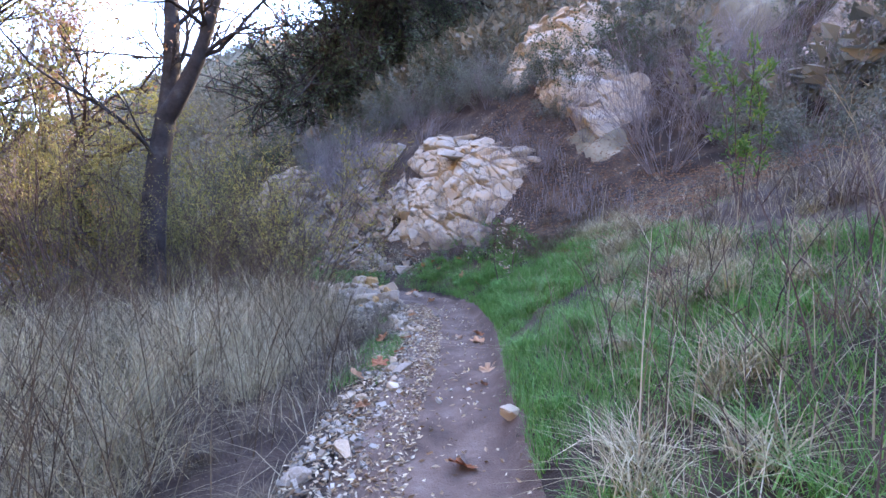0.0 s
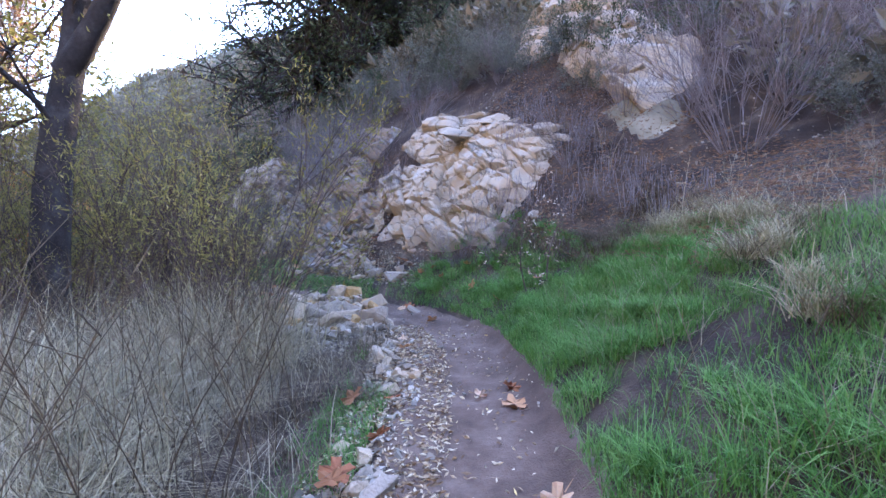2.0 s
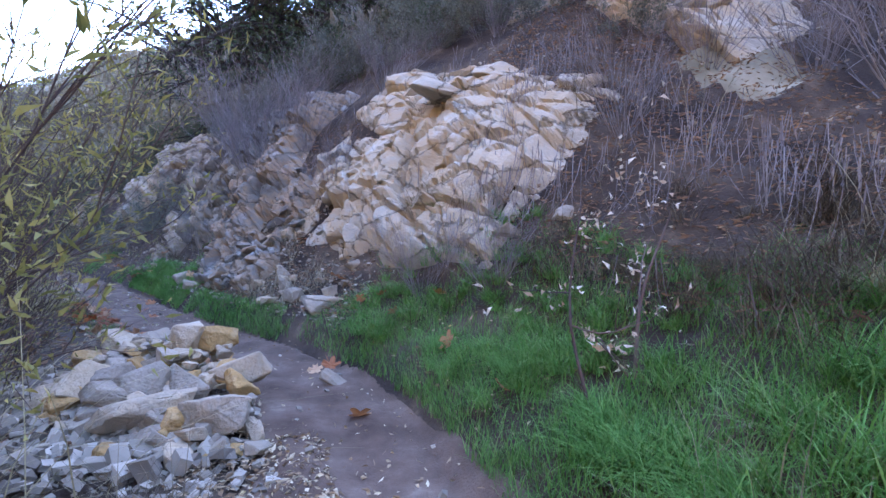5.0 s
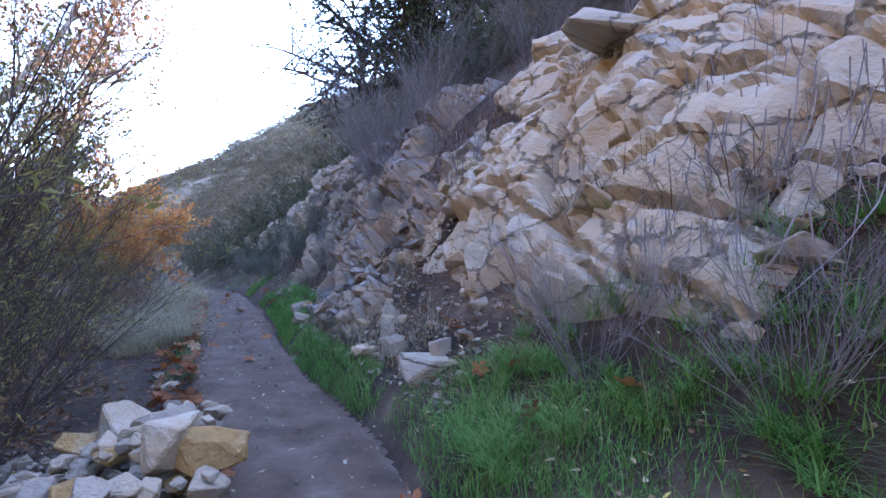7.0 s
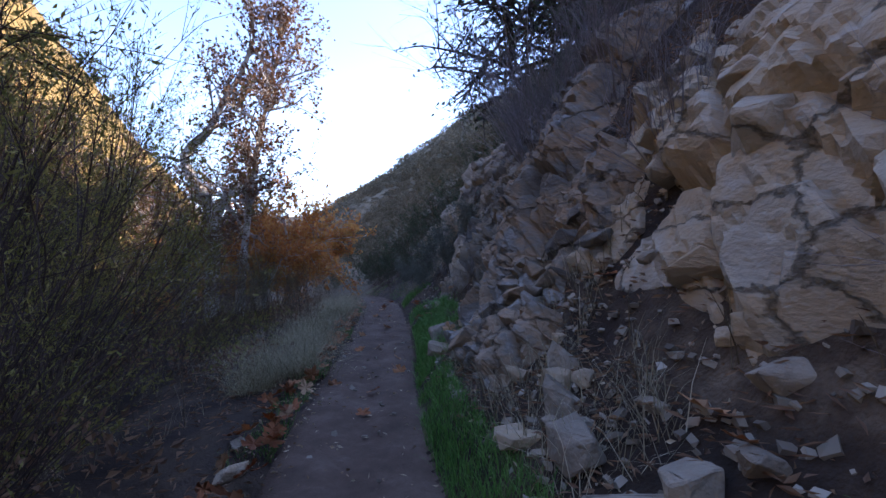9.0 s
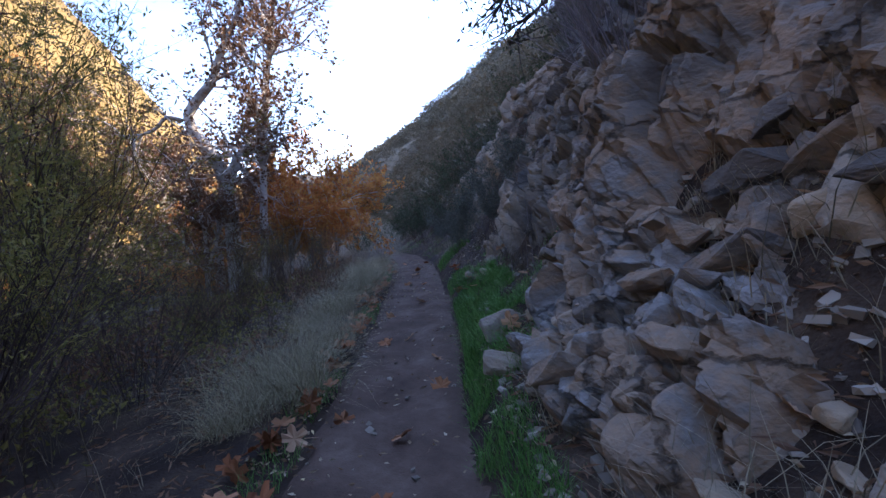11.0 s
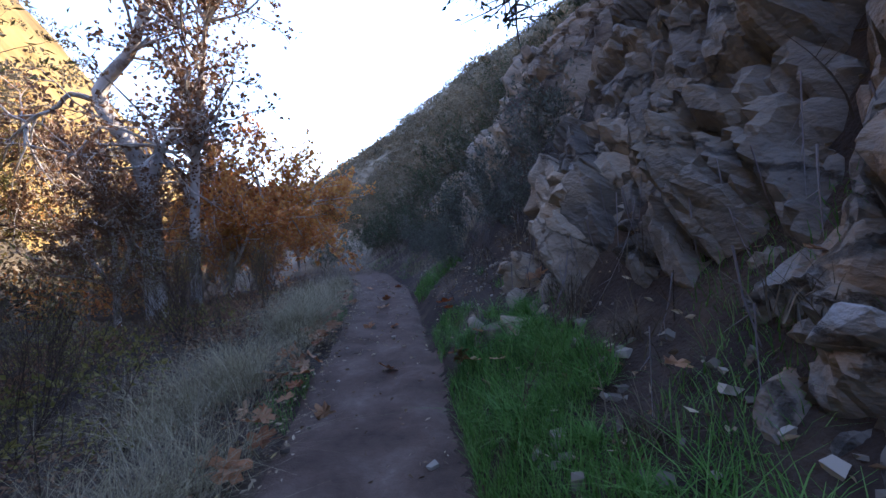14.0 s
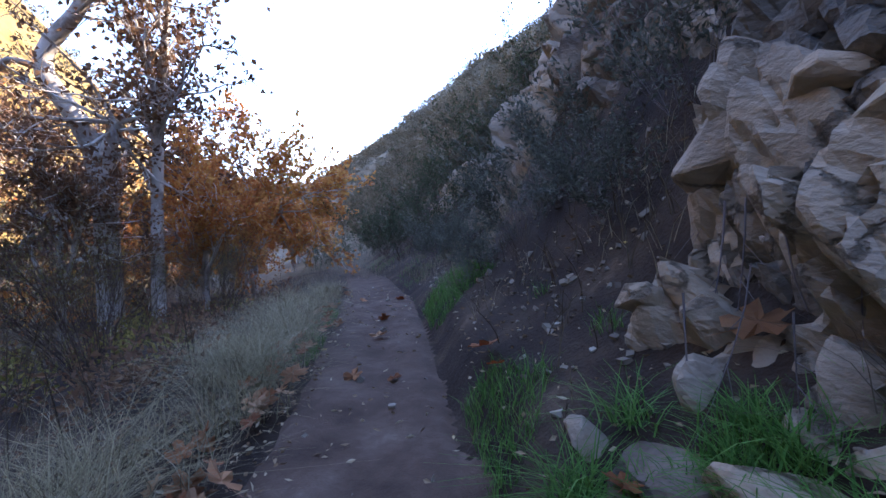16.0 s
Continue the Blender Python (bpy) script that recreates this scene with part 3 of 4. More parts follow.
M_CHIP = material("stone_chips", [(0.0, (0.08, 0.065, 0.055)), (0.5, (0.2, 0.17, 0.13)), (1.0, (0.42, 0.37, 0.3))], 6, 0.88, 0, island=0.75)
rubble("gravel", np.concatenate([scatter(900, 1, 9.5, -1.0, -0.42, RNG), scatter(1500, 8.5, 14, -2.2, -0.5, RNG), scatter(170, -2, 30, -0.55, 0.55, RNG)]), 0.012, 0.075, M_CHIP, "pale gravel and stone chips along the path's edge", RNG)
rubble("heap_chips", scatter(800, 9.6, 13.2, -2.5, -0.6, RNG) + np.array([0, 0, 0.05]), 0.05, 0.15, M_CHIP, "small broken stones filling the heap", RNG)
rubble("talus", np.concatenate([scatter(1300, 12, 17.5, 0.8, 2.4, RNG), scatter(220, 15.5, 20, 0.8, 1.6, RNG), scatter(800, 21, 29, 0.9, 4.0, RNG), scatter(900, 8.5, 13, 3.8, 9.0, RNG)]), 0.015, 0.085, M_CHIP, "broken grey and tan talus on the cut bank", RNG)


# ---- grass and weeds ----
def patchy(scale, seed, cut):
    return lambda x, y, s, d: lattice(x * scale, y * scale, seed) + 0.5 * lattice(x * scale * 3, y * scale * 3, seed + 1) > cut


def meadow(name, pts, lo, hi, width, lean, mat, label, rng):
    n = len(pts)
    v, f = blades(pts - np.array([0, 0, 0.02]), rng.uniform(lo, hi, n), rng.uniform(0.6, 1.3, n) * width, lean, rng)
    return tagged(link_mesh(name, v, f, mat), label, "grass", kind="stuff")


meadow("green_grass", np.concatenate([scatter(40000, 2.6, 9.0, 0.62, 2.9, RNG, patchy(0.8, 2, -0.2)), scatter(20000, 6.8, 12.0, 0.62, 2.3, RNG, patchy(1.3, 15, -0.22)), scatter(28000, -1, 8.6, 0.64, 3.1, RNG, patchy(0.9, 14, -0.2)), scatter(13000, -1, 6.8, 3.0, 6.5, RNG, patchy(0.8, 2, 0.0)), scatter(9000, 9.0, 13.0, 0.64, 1.9, RNG, patchy(1.2, 3, -0.1)), scatter(4500, 18.0, 21.0, 1.2, 2.0, RNG, patchy(1.3, 16, 0.05)), scatter(6000, 13, 17.5, 0.58, 0.92, RNG, patchy(1.0, 4, 0.0)),
    scatter(17000, 16.5, 20.6, 0.62, 1.35, RNG, patchy(1.1, 5, -0.2)), scatter(13000, 20.3, 27, 0.62, 1.4, RNG, patchy(0.9, 6, -0.12)), scatter(4000, 4.5, 8.5, -1.2, -0.7, RNG, patchy(1.2, 8, 0.0)), scatter(6000, 9, 28, -0.95, -0.6, RNG, patchy(1.2, 10, 0.1)),
    scatter(7000, -1, 4, 0.5, 2.0, RNG, patchy(1.0, 12, 0.0)), scatter(6000, 27, 45, 0.7, 3.0, RNG, patchy(0.6, 13, 0.0))]), 0.05, 0.19, 0.006, 0.65, M_GREEN, "fresh green winter grass beside the path", RNG)
meadow("dead_grass", scatter(6000, -0.5, 8.0, -3.4, -0.8, RNG, patchy(1.5, 22, 0.0)), 0.12, 0.5, 0.007, 1.2, M_BRUSH, "grey-brown dead grass and stalks beside the path", RNG)
meadow("dry_grass", scatter(3000, -0.5, 8.0, -3.4, -0.9, RNG, patchy(1.3, 47, 0.05)), 0.2, 0.6, 0.007, 1.2, M_STRAW, "bent straw-coloured grass beside the path", RNG)
meadow("tall_dry_grass", scatter(6500, 3, 11, -5.5, -2.2, RNG, patchy(0.8, 45, -0.1)), 0.7, 1.3, 0.006, 0.9, M_STRAW, "tall pale dry grass plumes behind the path", RNG)
meadow("dry_grass", np.concatenate([scatter(15000, 1.5, 12.0, -7.5, -1.8, RNG, patchy(0.7, 29, -0.1)), scatter(800, -2, 3.4, 0.9, 3.5, RNG, patchy(1.2, 23, 0.05))]), 0.4, 0.95, 0.005, 1.1, M_STRAW, "tall dry straw-coloured grass and weeds", RNG)
meadow("dry_grass", np.concatenate([scatter(5000, 0, 9.0, 0.9, 5.5, RNG, patchy(1.0, 24, 0.0)), scatter(6000, 16.5, 30, -1.6, -0.75, RNG, patchy(1.3, 25, 0.05)), scatter(5500, 12.5, 32, -6.5, -1.7, RNG, patchy(0.9, 28, 0.08)), scatter(900, 15.5, 24, 0.75, 1.6, RNG, patchy(1.1, 26, 0.2)), scatter(4500, 25, 36, 0.9, 3.4, RNG, patchy(0.6, 39, -0.05)), scatter(2500, 20, 27, 1.6, 5.0, RNG, patchy(0.9, 38, 0.15)), scatter(2500, 13, 17, 0.9, 2.2, RNG, patchy(0.9, 36, 0.1)), scatter(6000, 34, 60, -3, 3, RNG)]), 0.2, 0.55, 0.006, 0.75, M_STRAW, "pale dry grass lining the path's outer edge", RNG)


def weeds(name, pts, lo, hi, mat, label, rng, twigs=5, thick=0.004):
    """Standing dead weeds: a bent stalk with short side twigs."""
    n = len(pts)
    h = rng.uniform(lo, hi, n)
    bend = rng.normal(0, 0.3, (n, 2)) * h[:, None]
    u = np.linspace(0, 1, 5)
    p = pts[:, None] + np.stack([bend[:, :1] * u ** 1.6, bend[:, 1:] * u ** 1.6, h[:, None] * u], -1)
    parts = [tubes(p, thick * (1.1 - 0.8 * u)[None] * rng.uniform(0.7, 1.4, (n, 1)))]
    for k in range(twigs):
        at = rng.uniform(0.3, 0.95, n)
        root = np.stack([pts[:, 0] + bend[:, 0] * at ** 1.6, pts[:, 1] + bend[:, 1] * at ** 1.6, pts[:, 2] + h * at], -1)
        az, ln = rng.uniform(0, 6.28, n), rng.uniform(0.1, 0.34, n) * h
        way = np.stack([np.cos(az) * 0.6, np.sin(az) * 0.6, rng.uniform(0.3, 1.0, n)], -1)
        uu = np.linspace(0, 1, 3)
        q = root[:, None] + way[:, None] * (ln[:, None] * uu)[..., None]
        parts.append(tubes(q, np.broadcast_to(thick * 0.55 * (1.1 - 0.8 * uu), (n, 3))))
    v, f = join(parts)
    return tagged(link_mesh(name, v, f, mat), label, "weeds", kind="stuff")


weeds("dead_weeds", np.concatenate([scatter(1300, -0.5, 10, -7.5, -1.2, RNG, patchy(0.9, 31, -0.15)), scatter(800, 11, 30, -7, -1.7, RNG, patchy(0.7, 32, -0.1))]), 0.6, 1.55, M_BRUSH, "grey-brown dead weeds and thin brush", RNG)
weeds("dead_weeds", scatter(130, -0.5, 4.0, 1.1, 3.4, RNG), 0.35, 1.0, M_STEM, "reddish-brown dead stalks among the straw", RNG, 6, 0.0045)
weeds("dead_weeds", np.concatenate([scatter(90, -2, 5.5, 0.9, 6, RNG, patchy(0.8, 33, -0.1)), scatter(12, 8, 11, 1.8, 5, RNG)]), 0.35, 1.2, M_STRAW, "standing dead weeds on the grassy bank", RNG)
weeds("dead_weeds", scatter(600, 10, 25, 0.85, 4.5, RNG, patchy(0.8, 43, 0.0)), 0.12, 0.42, M_BRUSH, "low dead weeds rooted in the rocky bank", RNG)
weeds("hanging_roots", np.concatenate([scatter(900, 8.6, 11.6, 2.0, 4.2, RNG, patchy(0.9, 35, -0.05)), scatter(45, 18.2, 21.4, 1.4, 2.2, RNG), scatter(260, 12, 17, 2.2, 4.6, RNG, patchy(0.9, 35, 0.1))]) + np.array([-0.1, -0.12, 0.25]), -0.9, -0.3, M_STEM_GREY, "grey dry roots and vines hanging down the rock", RNG, 3)


def tufts(name, pts, per, lo, hi, width, mat, label, rng, lean=1.25):
    """Clumps of arching blades, each clump spilling outwards from one root."""
    n = len(pts)
    size = np.repeat(rng.uniform(lo, hi, n), per)
    base = np.repeat(pts, per, 0) + rng.normal(0, 1, (n * per, 3)) * np.array([0.2, 0.2, 0.02]) * size[:, None]
    v, f = blades(base, size * rng.uniform(0.5, 1.15, n * per), rng.uniform(0.6, 1.3, n * per) * width, lean, rng, 4)
    return tagged(link_mesh(name, v, f, mat), label, "grass", kind="stuff")


M_STRAW_PALE = material("pale_bent_straw", [(0.0, (0.085, 0.07, 0.036)), (0.4, (0.22, 0.185, 0.1)), (0.75, (0.41, 0.35, 0.2)), (1.0, (0.56, 0.5, 0.34))], 3, 0.65, 0, island=0.6, translucent=0.25)
tufts("straw_tufts", np.concatenate([scatter(60, -1.0, 4.2, 0.95, 3.4, RNG, patchy(1.1, 51, -0.05)), scatter(30, 3.5, 8.8, 1.7, 3.4, RNG, patchy(1.0, 52, 0.0))]), 150, 0.2, 0.44, 0.0075, M_STRAW_PALE, "pale arching straw tufts on the grassy bank", RNG)
tufts("straw_tufts", np.concatenate([scatter(100, 1.5, 9.0, -5.0, -1.7, RNG, patchy(0.8, 53, -0.05)), scatter(150, 17, 30, -1.8, -0.85, RNG, patchy(0.9, 54, -0.05))]), 120, 0.3, 0.75, 0.0055, M_STRAW_PALE, "pale arching dry grass clumps beside the path", RNG)
tufts("tall_straw", scatter(125, 2.6, 9.5, -7.0, -2.0, RNG, patchy(1.0, 59, 0.02)), 110, 0.7, 1.6, 0.008, M_STRAW_PALE, "tall pale feathery grass clumps behind the path", RNG, 0.95)
tufts("dead_tufts", np.concatenate([scatter(130, -2.0, 9.0, -3.6, -0.95, RNG, patchy(1.0, 55, -0.1)), scatter(70, -1.0, 7.0, 1.6, 5.5, RNG, patchy(0.9, 56, -0.05)), scatter(120, 8.2, 13, 1.9, 3.6, RNG, patchy(1.1, 57, -0.15)), scatter(12, 17.8, 20.6, 1.2, 1.9, RNG)]), 90, 0.2, 0.55, 0.006, M_BRUSH, "matted grey-brown dead grass clumps", RNG)
tufts("green_tufts", np.concatenate([scatter(260, 6.0, 12.2, 0.85, 2.3, RNG, patchy(1.0, 58, -0.2)), scatter(60, 0.5, 6.0, 0.8, 2.2, RNG), scatter(40, 17, 21, 0.75, 1.3, RNG)]), 90, 0.14, 0.32, 0.007, M_GREEN, "lush green grass clumps on the bank", RNG)


# ---- shrubs and trees ----
def grow(rng, start, way, length, radius, levels, spread=0.6, wander=0.18, kids=4, shrink=0.62, lift=0.0, k=6, first=0.35):
    """Branches as (level, path, radii); each branch bears side branches from a stretch of its length."""
    out = []
    stack = [(np.array(start, float), np.array(way, float), length, radius, 0)]
    while stack:
        p, w, ln, r, lv = stack.pop()
        path, dirs = [p], []
        for i in range(k - 1):
            w = w + rng.normal(0, wander, 3) + np.array([0, 0, lift])
            w = w / np.linalg.norm(w)
            path.append(path[-1] + w * ln / (k - 1))
            dirs.append(w)
        path = np.array(path)
        out.append((lv, path, r * np.linspace(1, 0.45 if lv < levels else 0.2, k)))
        if lv < levels:
            for c in range(kids):
                i = int(rng.integers(max(1, int(first * k)), k))
                d = dirs[min(i, k - 2)] + rng.normal(0, spread, 3)
                stack.append((path[i], d / np.linalg.norm(d), ln * shrink * rng.uniform(0.7, 1.15), r * 0.55, lv + 1))
    return out


def foliage(branches, level, per, length, width, rng, spread=0.04, droop=0.3):
    pos, way = [], []
    for lv, path, _ in branches:
        if lv >= level:
            i = rng.uniform(0.2, 1, per) * (len(path) - 1)
            a = np.floor(i).astype(int).clip(0, len(path) - 2)
            pos.append(path[a] + (path[a + 1] - path[a]) * (i - a)[:, None] + rng.normal(0, spread, (per, 3)))
            way.append((path[a + 1] - path[a]) / (np.linalg.norm(path[a + 1] - path[a], axis=1, keepdims=True)) + rng.normal(0, 0.7, (per, 3)))
    pos, way = np.concatenate(pos), np.concatenate(way)
    n = len(pos)
    return leaves(pos, way, rng.uniform(0.6, 1.3, n) * length, rng.uniform(0.6, 1.3, n) * width, rng, droop)


def wood(branches, sides=5, thin=3):
    parts = []
    for want, steps in sorted({(b[0], len(b[1])) for b in branches}):
        sel = [b for b in branches if b[0] == want and len(b[1]) == steps]
        parts.append(tubes(np.array([b[1] for b in sel]), np.array([b[2] for b in sel]), sides if want < 2 else thin))
    return join(parts)


def plant(name, label, category, branches, bark, leaf=None, leaf_mat=None, group="", names=("stem_wood", "foliage"), sides=5):
    root = tagged(new(name), label, category, group)
    low = [b for b in branches if b[0] == 0]
    link_mesh(names[0], *wood(low, sides), bark, root, smooth=True)
    if len(low) < len(branches):
        tagged(link_mesh("twig_wood", *wood([b for b in branches if b[0] > 0], sides), bark, root, smooth=True), kind="stuff")
    if leaf is not None:
        tagged(link_mesh(names[1], *leaf, leaf_mat, root), kind="stuff")
    return root


def willow(seed, h, leaf_mat, per, stems=16, bark=M_STEM, label="", tilt=0.42, size=(0.06, 0.014), levels=2, name="willow_bush"):
    rng = np.random.default_rng(seed)
    br = []
    for k in range(stems):
        az = rng.uniform(0, 6.28)
        way = np.array([math.cos(az) * tilt * rng.uniform(0.3, 2), math.sin(az) * tilt * rng.uniform(0.3, 2), 1])
        br += grow(rng, (math.cos(az) * 0.18, math.sin(az) * 0.18, -0.1), way / np.linalg.norm(way), h * rng.uniform(0.65, 1.05), 0.003 * h, levels, 0.35, 0.07, 5, 0.5, 0.02, 7)
    leaf = foliage(br, 1, per, *size, rng) if per else None
    return plant(name, label, "bush", br, bark, leaf, leaf_mat)


def put(ob, x, y, turn=0.0, size=1.0, sink=0.05, dz=None):
    ob.matrix_basis = Matrix.LocRotScale((x, y, (one(x, y) if dz is None else dz) - sink), Euler((0, 0, turn)), Vector((size, size, size)))
    return ob


w_a = willow(41, 3.0, M_OLIVE, 9, 18, size=(0.08, 0.018), label="multi-stemmed willow bush with sparse olive leaves")
w_b = willow(42, 3.2, M_OLIVE, 4, 24, label="bare brown willow bush with a few olive leaves")
w_c = willow(43, 3.4, M_OLIVE, 24, 18, label="leafy olive-green willow bush beside the path")
put(w_a, -2.85, 8.7, 0.4, 1.0)
put(w_b, -4.6, 10.4, 1.2, 0.7)
put(w_c, -7.6, 12.6, 2.0, 0.9)


def at_trail(s, d):
    x, y, tx, ty = (float(v) for v in along(s + S0))
    return x + ty * d, y - tx * d


def copies(ob, spots, rng, lo=0.8, hi=1.2):
    for s, d in spots:
        x, y = at_trail(s, d)
        q = rng.uniform(lo, hi)
        copy_thing(ob, Matrix.LocRotScale((x, y, one(x, y) - 0.05), Euler((rng.normal(0, 0.05), rng.normal(0, 0.05), rng.uniform(0, 6.28))), Vector((q, q, q)) / ob.scale[0]))


copies(w_b, [(12.9, -2.9), (14.4, -2.9), (13.4, -4.4), (7.2, -6.0)], RNG, 0.8, 1.0)
copies(w_b, [(12.2, -2.5), (13.7, -2.3), (14.8, -2.6), (13.0, -2.2)], RNG, 0.5, 0.65)
copies(w_b, [(16.6, -4.0), (18.5, -3.2), (20, -5.0), (21.5, -3.4), (23.5, -4.8), (25, -3.2), (27, -4.4), (29, -3.0), (31, -3.8)], RNG, 0.4, 0.6)
copies(w_c, [(14.6, -4.6), (17.0, -5.6), (17.6, -4.2), (18.8, -5.4)], RNG, 1.1, 1.35)

bare = willow(47, 2.6, None, 0, 30, M_STEM_GREY, "large bare grey-purple shrub on the bank", 0.5, levels=2, name="bare_shrub")
put(bare, 5.1, 10.6, 0.3, 1.15)
for x, y, q in [(6.6, 11.6, 1.0), (3.9, 12.4, 0.6), (2.4, 11.7, 0.5), (-2.2, 16.6, 0.75), (-3.1, 17.4, 0.8), (7.5, 9.5, 0.9), (1.7, 15.9, 0.6), (-0.6, 16.4, 0.6), (-4.3, 18.6, 0.7), (-1.4, 14.9, 0.45), (0.9, 11.1, 0.3), (0.2, 12.0, 0.35), (-3.7, 17.8, 1.0), (4.9, 11.9, 0.6), (8.2, 11.2, 1.0), (-4.9, 19.9, 0.9)]:
    copy_thing(bare, Matrix.LocRotScale((x, y, one(x, y) - 0.05), Euler((-0.2, 0.1, x * 3)), Vector((q, q, q)) / 1.15))
sage = willow(48, 1.0, M_SAGE, 24, 24, M_STEM_GREY, "rounded grey-green sage shrub on the slope", 0.6, (0.07, 0.024), 1, "sage_shrub")
put(sage, 1.5, 17.0)
dark = willow(49, 1.5, M_DARKLEAF, 22, 18, M_STEM, "dark evergreen chaparral shrub on the slope", 0.6, (0.06, 0.03), 1, "chaparral_shrub")
put(dark, -7.5, 27.0)
for k in range(36):
    s, d = RNG.uniform(4, 20), RNG.uniform(4.6, 13)
    copies(sage if k % 3 else dark, [(s, d)], RNG, 0.7, 1.5)
copies(sage, [(11.0, 4.9), (12.2, 5.0), (13.2, 5.4), (13.8, 6.6), (12.4, 8.4), (10.6, 7.4), (14.4, 5.2), (13.6, 8.6), (11.2, 8.0), (14.8, 6.8), (9.6, 7.6), (22.6, 1.9), (23.5, 2.1), (24.4, 1.8), (22.2, 2.3), (24.9, 1.3), (21.2, 3.8), (21.6, 4.8), (22.4, 5.4), (23.2, 3.9), (20.4, 4.6), (19.6, 5.2), (23.0, 5.8), (26.0, 5.4), (26.4, 5.6), (30, 1.7), (24, 5), (22.8, 4.6), (29, 2.2), (30.5, 1.8)], RNG, 0.6, 1.1)
copies(dark, [(33, 2.2), (35, 3.0), (33.5, 5), (37, 1.8), (39, 2.5), (31.5, 7), (34, 8), (36, 5.5), (40, 4.5), (42, 7), (28.5, 9), (32.5, 4.0), (33, 6.2), (35, 7), (38, 4), (31, 9), (19, 8), (44, 1.8), (46.5, -2.0), (49, 0.8), (51, 2.0), (53, -1.5), (41, 1.9)], RNG, 1.0, 1.7)

rng = np.random.default_rng(71)
pb = []
for bx, by in ((0.0, 0.0), (1.2, 0.3)):
    pb += grow(rng, (bx, by, -0.8), (0.02, 0, 1), 8.5, 0.26, 3, 1.0, 0.05, 12, 0.62, -0.01, 7, 0.14)
put(plant("oak_tree", "dark evergreen oak with twin trunks on the ridge", "tree", pb, M_BARK_DARK, foliage(pb, 2, 9, 0.2, 0.1, rng, 0.2), M_DARKLEAF, names=("trunk", "crown")), -5.0, 28.9, 0, 1.15, 0.1)

rng = np.random.default_rng(72)


def limb(points, r0, r1, k=8):
    p = np.array(points, float)
    u = np.linspace(0, len(p) - 1, k)
    q = np.stack([np.interp(u, np.arange(len(p)), p[:, i]) for i in range(3)], -1)
    q[1:-1] = 0.25 * q[:-2] + 0.5 * q[1:-1] + 0.25 * q[2:]
    return (0, q, np.linspace(r0, r1, k))


def twigs(base, rng, n, length, radius, levels, lo=0.4, spread=0.9, kids=4, lift=0.02):
    out = []
    for _ in range(n):
        lv, path, rad = base[int(rng.integers(len(base)))]
        i = int(rng.integers(int(lo * len(path)), len(path)))
        w = path[i] - path[max(i - 1, 0)] + rng.normal(0, 0.5, 3) * spread
        out += [(a + 1, p, q) for a, p, q in grow(rng, path[i], w / np.linalg.norm(w), length * rng.uniform(0.6, 1.2), min(radius, rad[i] * 0.7), levels, 0.55, 0.16, kids, 0.6, lift, 6, 0.2)]
    return out


db = [limb([(0, 0, -0.5), (0.05, 0, 2.2), (0.35, 0, 4.2), (0.6, 0.1, 5.2), (0.75, 0.1, 7.5), (0.6, 0.2, 10)], 0.3, 0.1, 12), limb([(0.45, 0, 4.7), (1.1, 0, 5.6), (1.6, 0.1, 7.0), (2.2, 0.2, 9.5)], 0.2, 0.07)]
db += twigs(db, rng, 22, 2.4, 0.05, 2, 0.35)
put(plant("dark_tree", "leaning dark-barked tree with bare forked limbs", "tree", db, M_BARK_DARK, foliage(db, 3, 2, 0.09, 0.06, rng, 0.1), M_RUSSET, names=("trunk", "foliage"), sides=8), -6.35, 9.9)


def sycamore(name, label, limbs, seed, n, length, per, leaf_mat, leaf=(0.16, 0.13), levels=2, lo=0.45, bark=None):
    rng = np.random.default_rng(seed)
    br = list(limbs) + twigs(list(limbs), rng, n, length, 0.05, levels, lo)
    return plant(name, label, "tree", br, bark or M_BARK_PALE, foliage(br, 2, per, *leaf, rng, 0.12), leaf_mat, names=("trunk", "foliage"), sides=8)


# the two pale sycamores over the stream, their limbs in the plane across the trail
R = np.array([0.79, 0.61, 0])


def across(points):
    return [tuple(R * a + np.array([0, 0, z])) for a, z in points]


put(sycamore("sycamore_tree", "pale mottled sycamore with a crooked limb and russet leaves", [limb(across([(-0.1, -0.5), (0.0, 2.0), (0.15, 4.6), (-0.5, 6.0), (-1.45, 7.2), (-0.7, 8.0), (0.1, 8.6), (0.35, 9.6), (1.3, 10.8), (1.9, 12.5)]), 0.34, 0.08, 20),
    limb(across([(0.1, 4.4), (0.45, 5.2), (0.6, 5.6)]), 0.2, 0.17, 5), limb(across([(-1.45, 7.2), (-2.2, 7.5), (-2.5, 6.9), (-3.6, 6.8), (-3.7, 5.8)]), 0.09, 0.04, 10)], 81, 40, 2.4, 4, M_RUSSET, lo=0.62), -20.9, 21.3)
put(sycamore("sycamore_tree", "slender pale sycamore trunk with russet leaves", [limb(across([(0, -0.5), (0.2, 2.5), (0.5, 5.2), (0.9, 7.6), (1.3, 9.6), (2.0, 12.5)]), 0.2, 0.05, 14)], 82, 44, 2.6, 5, M_RUSSET, lo=0.4), -20.2, 22.1)
rng = np.random.default_rng(83)
ob_l = [limb([(0, 0, -0.5), (0.2, 0.1, 2), (0.1, 0.3, 4.2), (-0.2, 0.2, 6)], 0.18, 0.05), limb([(0.2, 0.1, 1.8), (1.2, 0.4, 3.3), (2.0, 0.6, 4.6)], 0.1, 0.04), limb([(0.1, 0.1, 1.6), (-1.2, -0.4, 3.2), (-1.9, -0.2, 4.4)], 0.1, 0.04)]
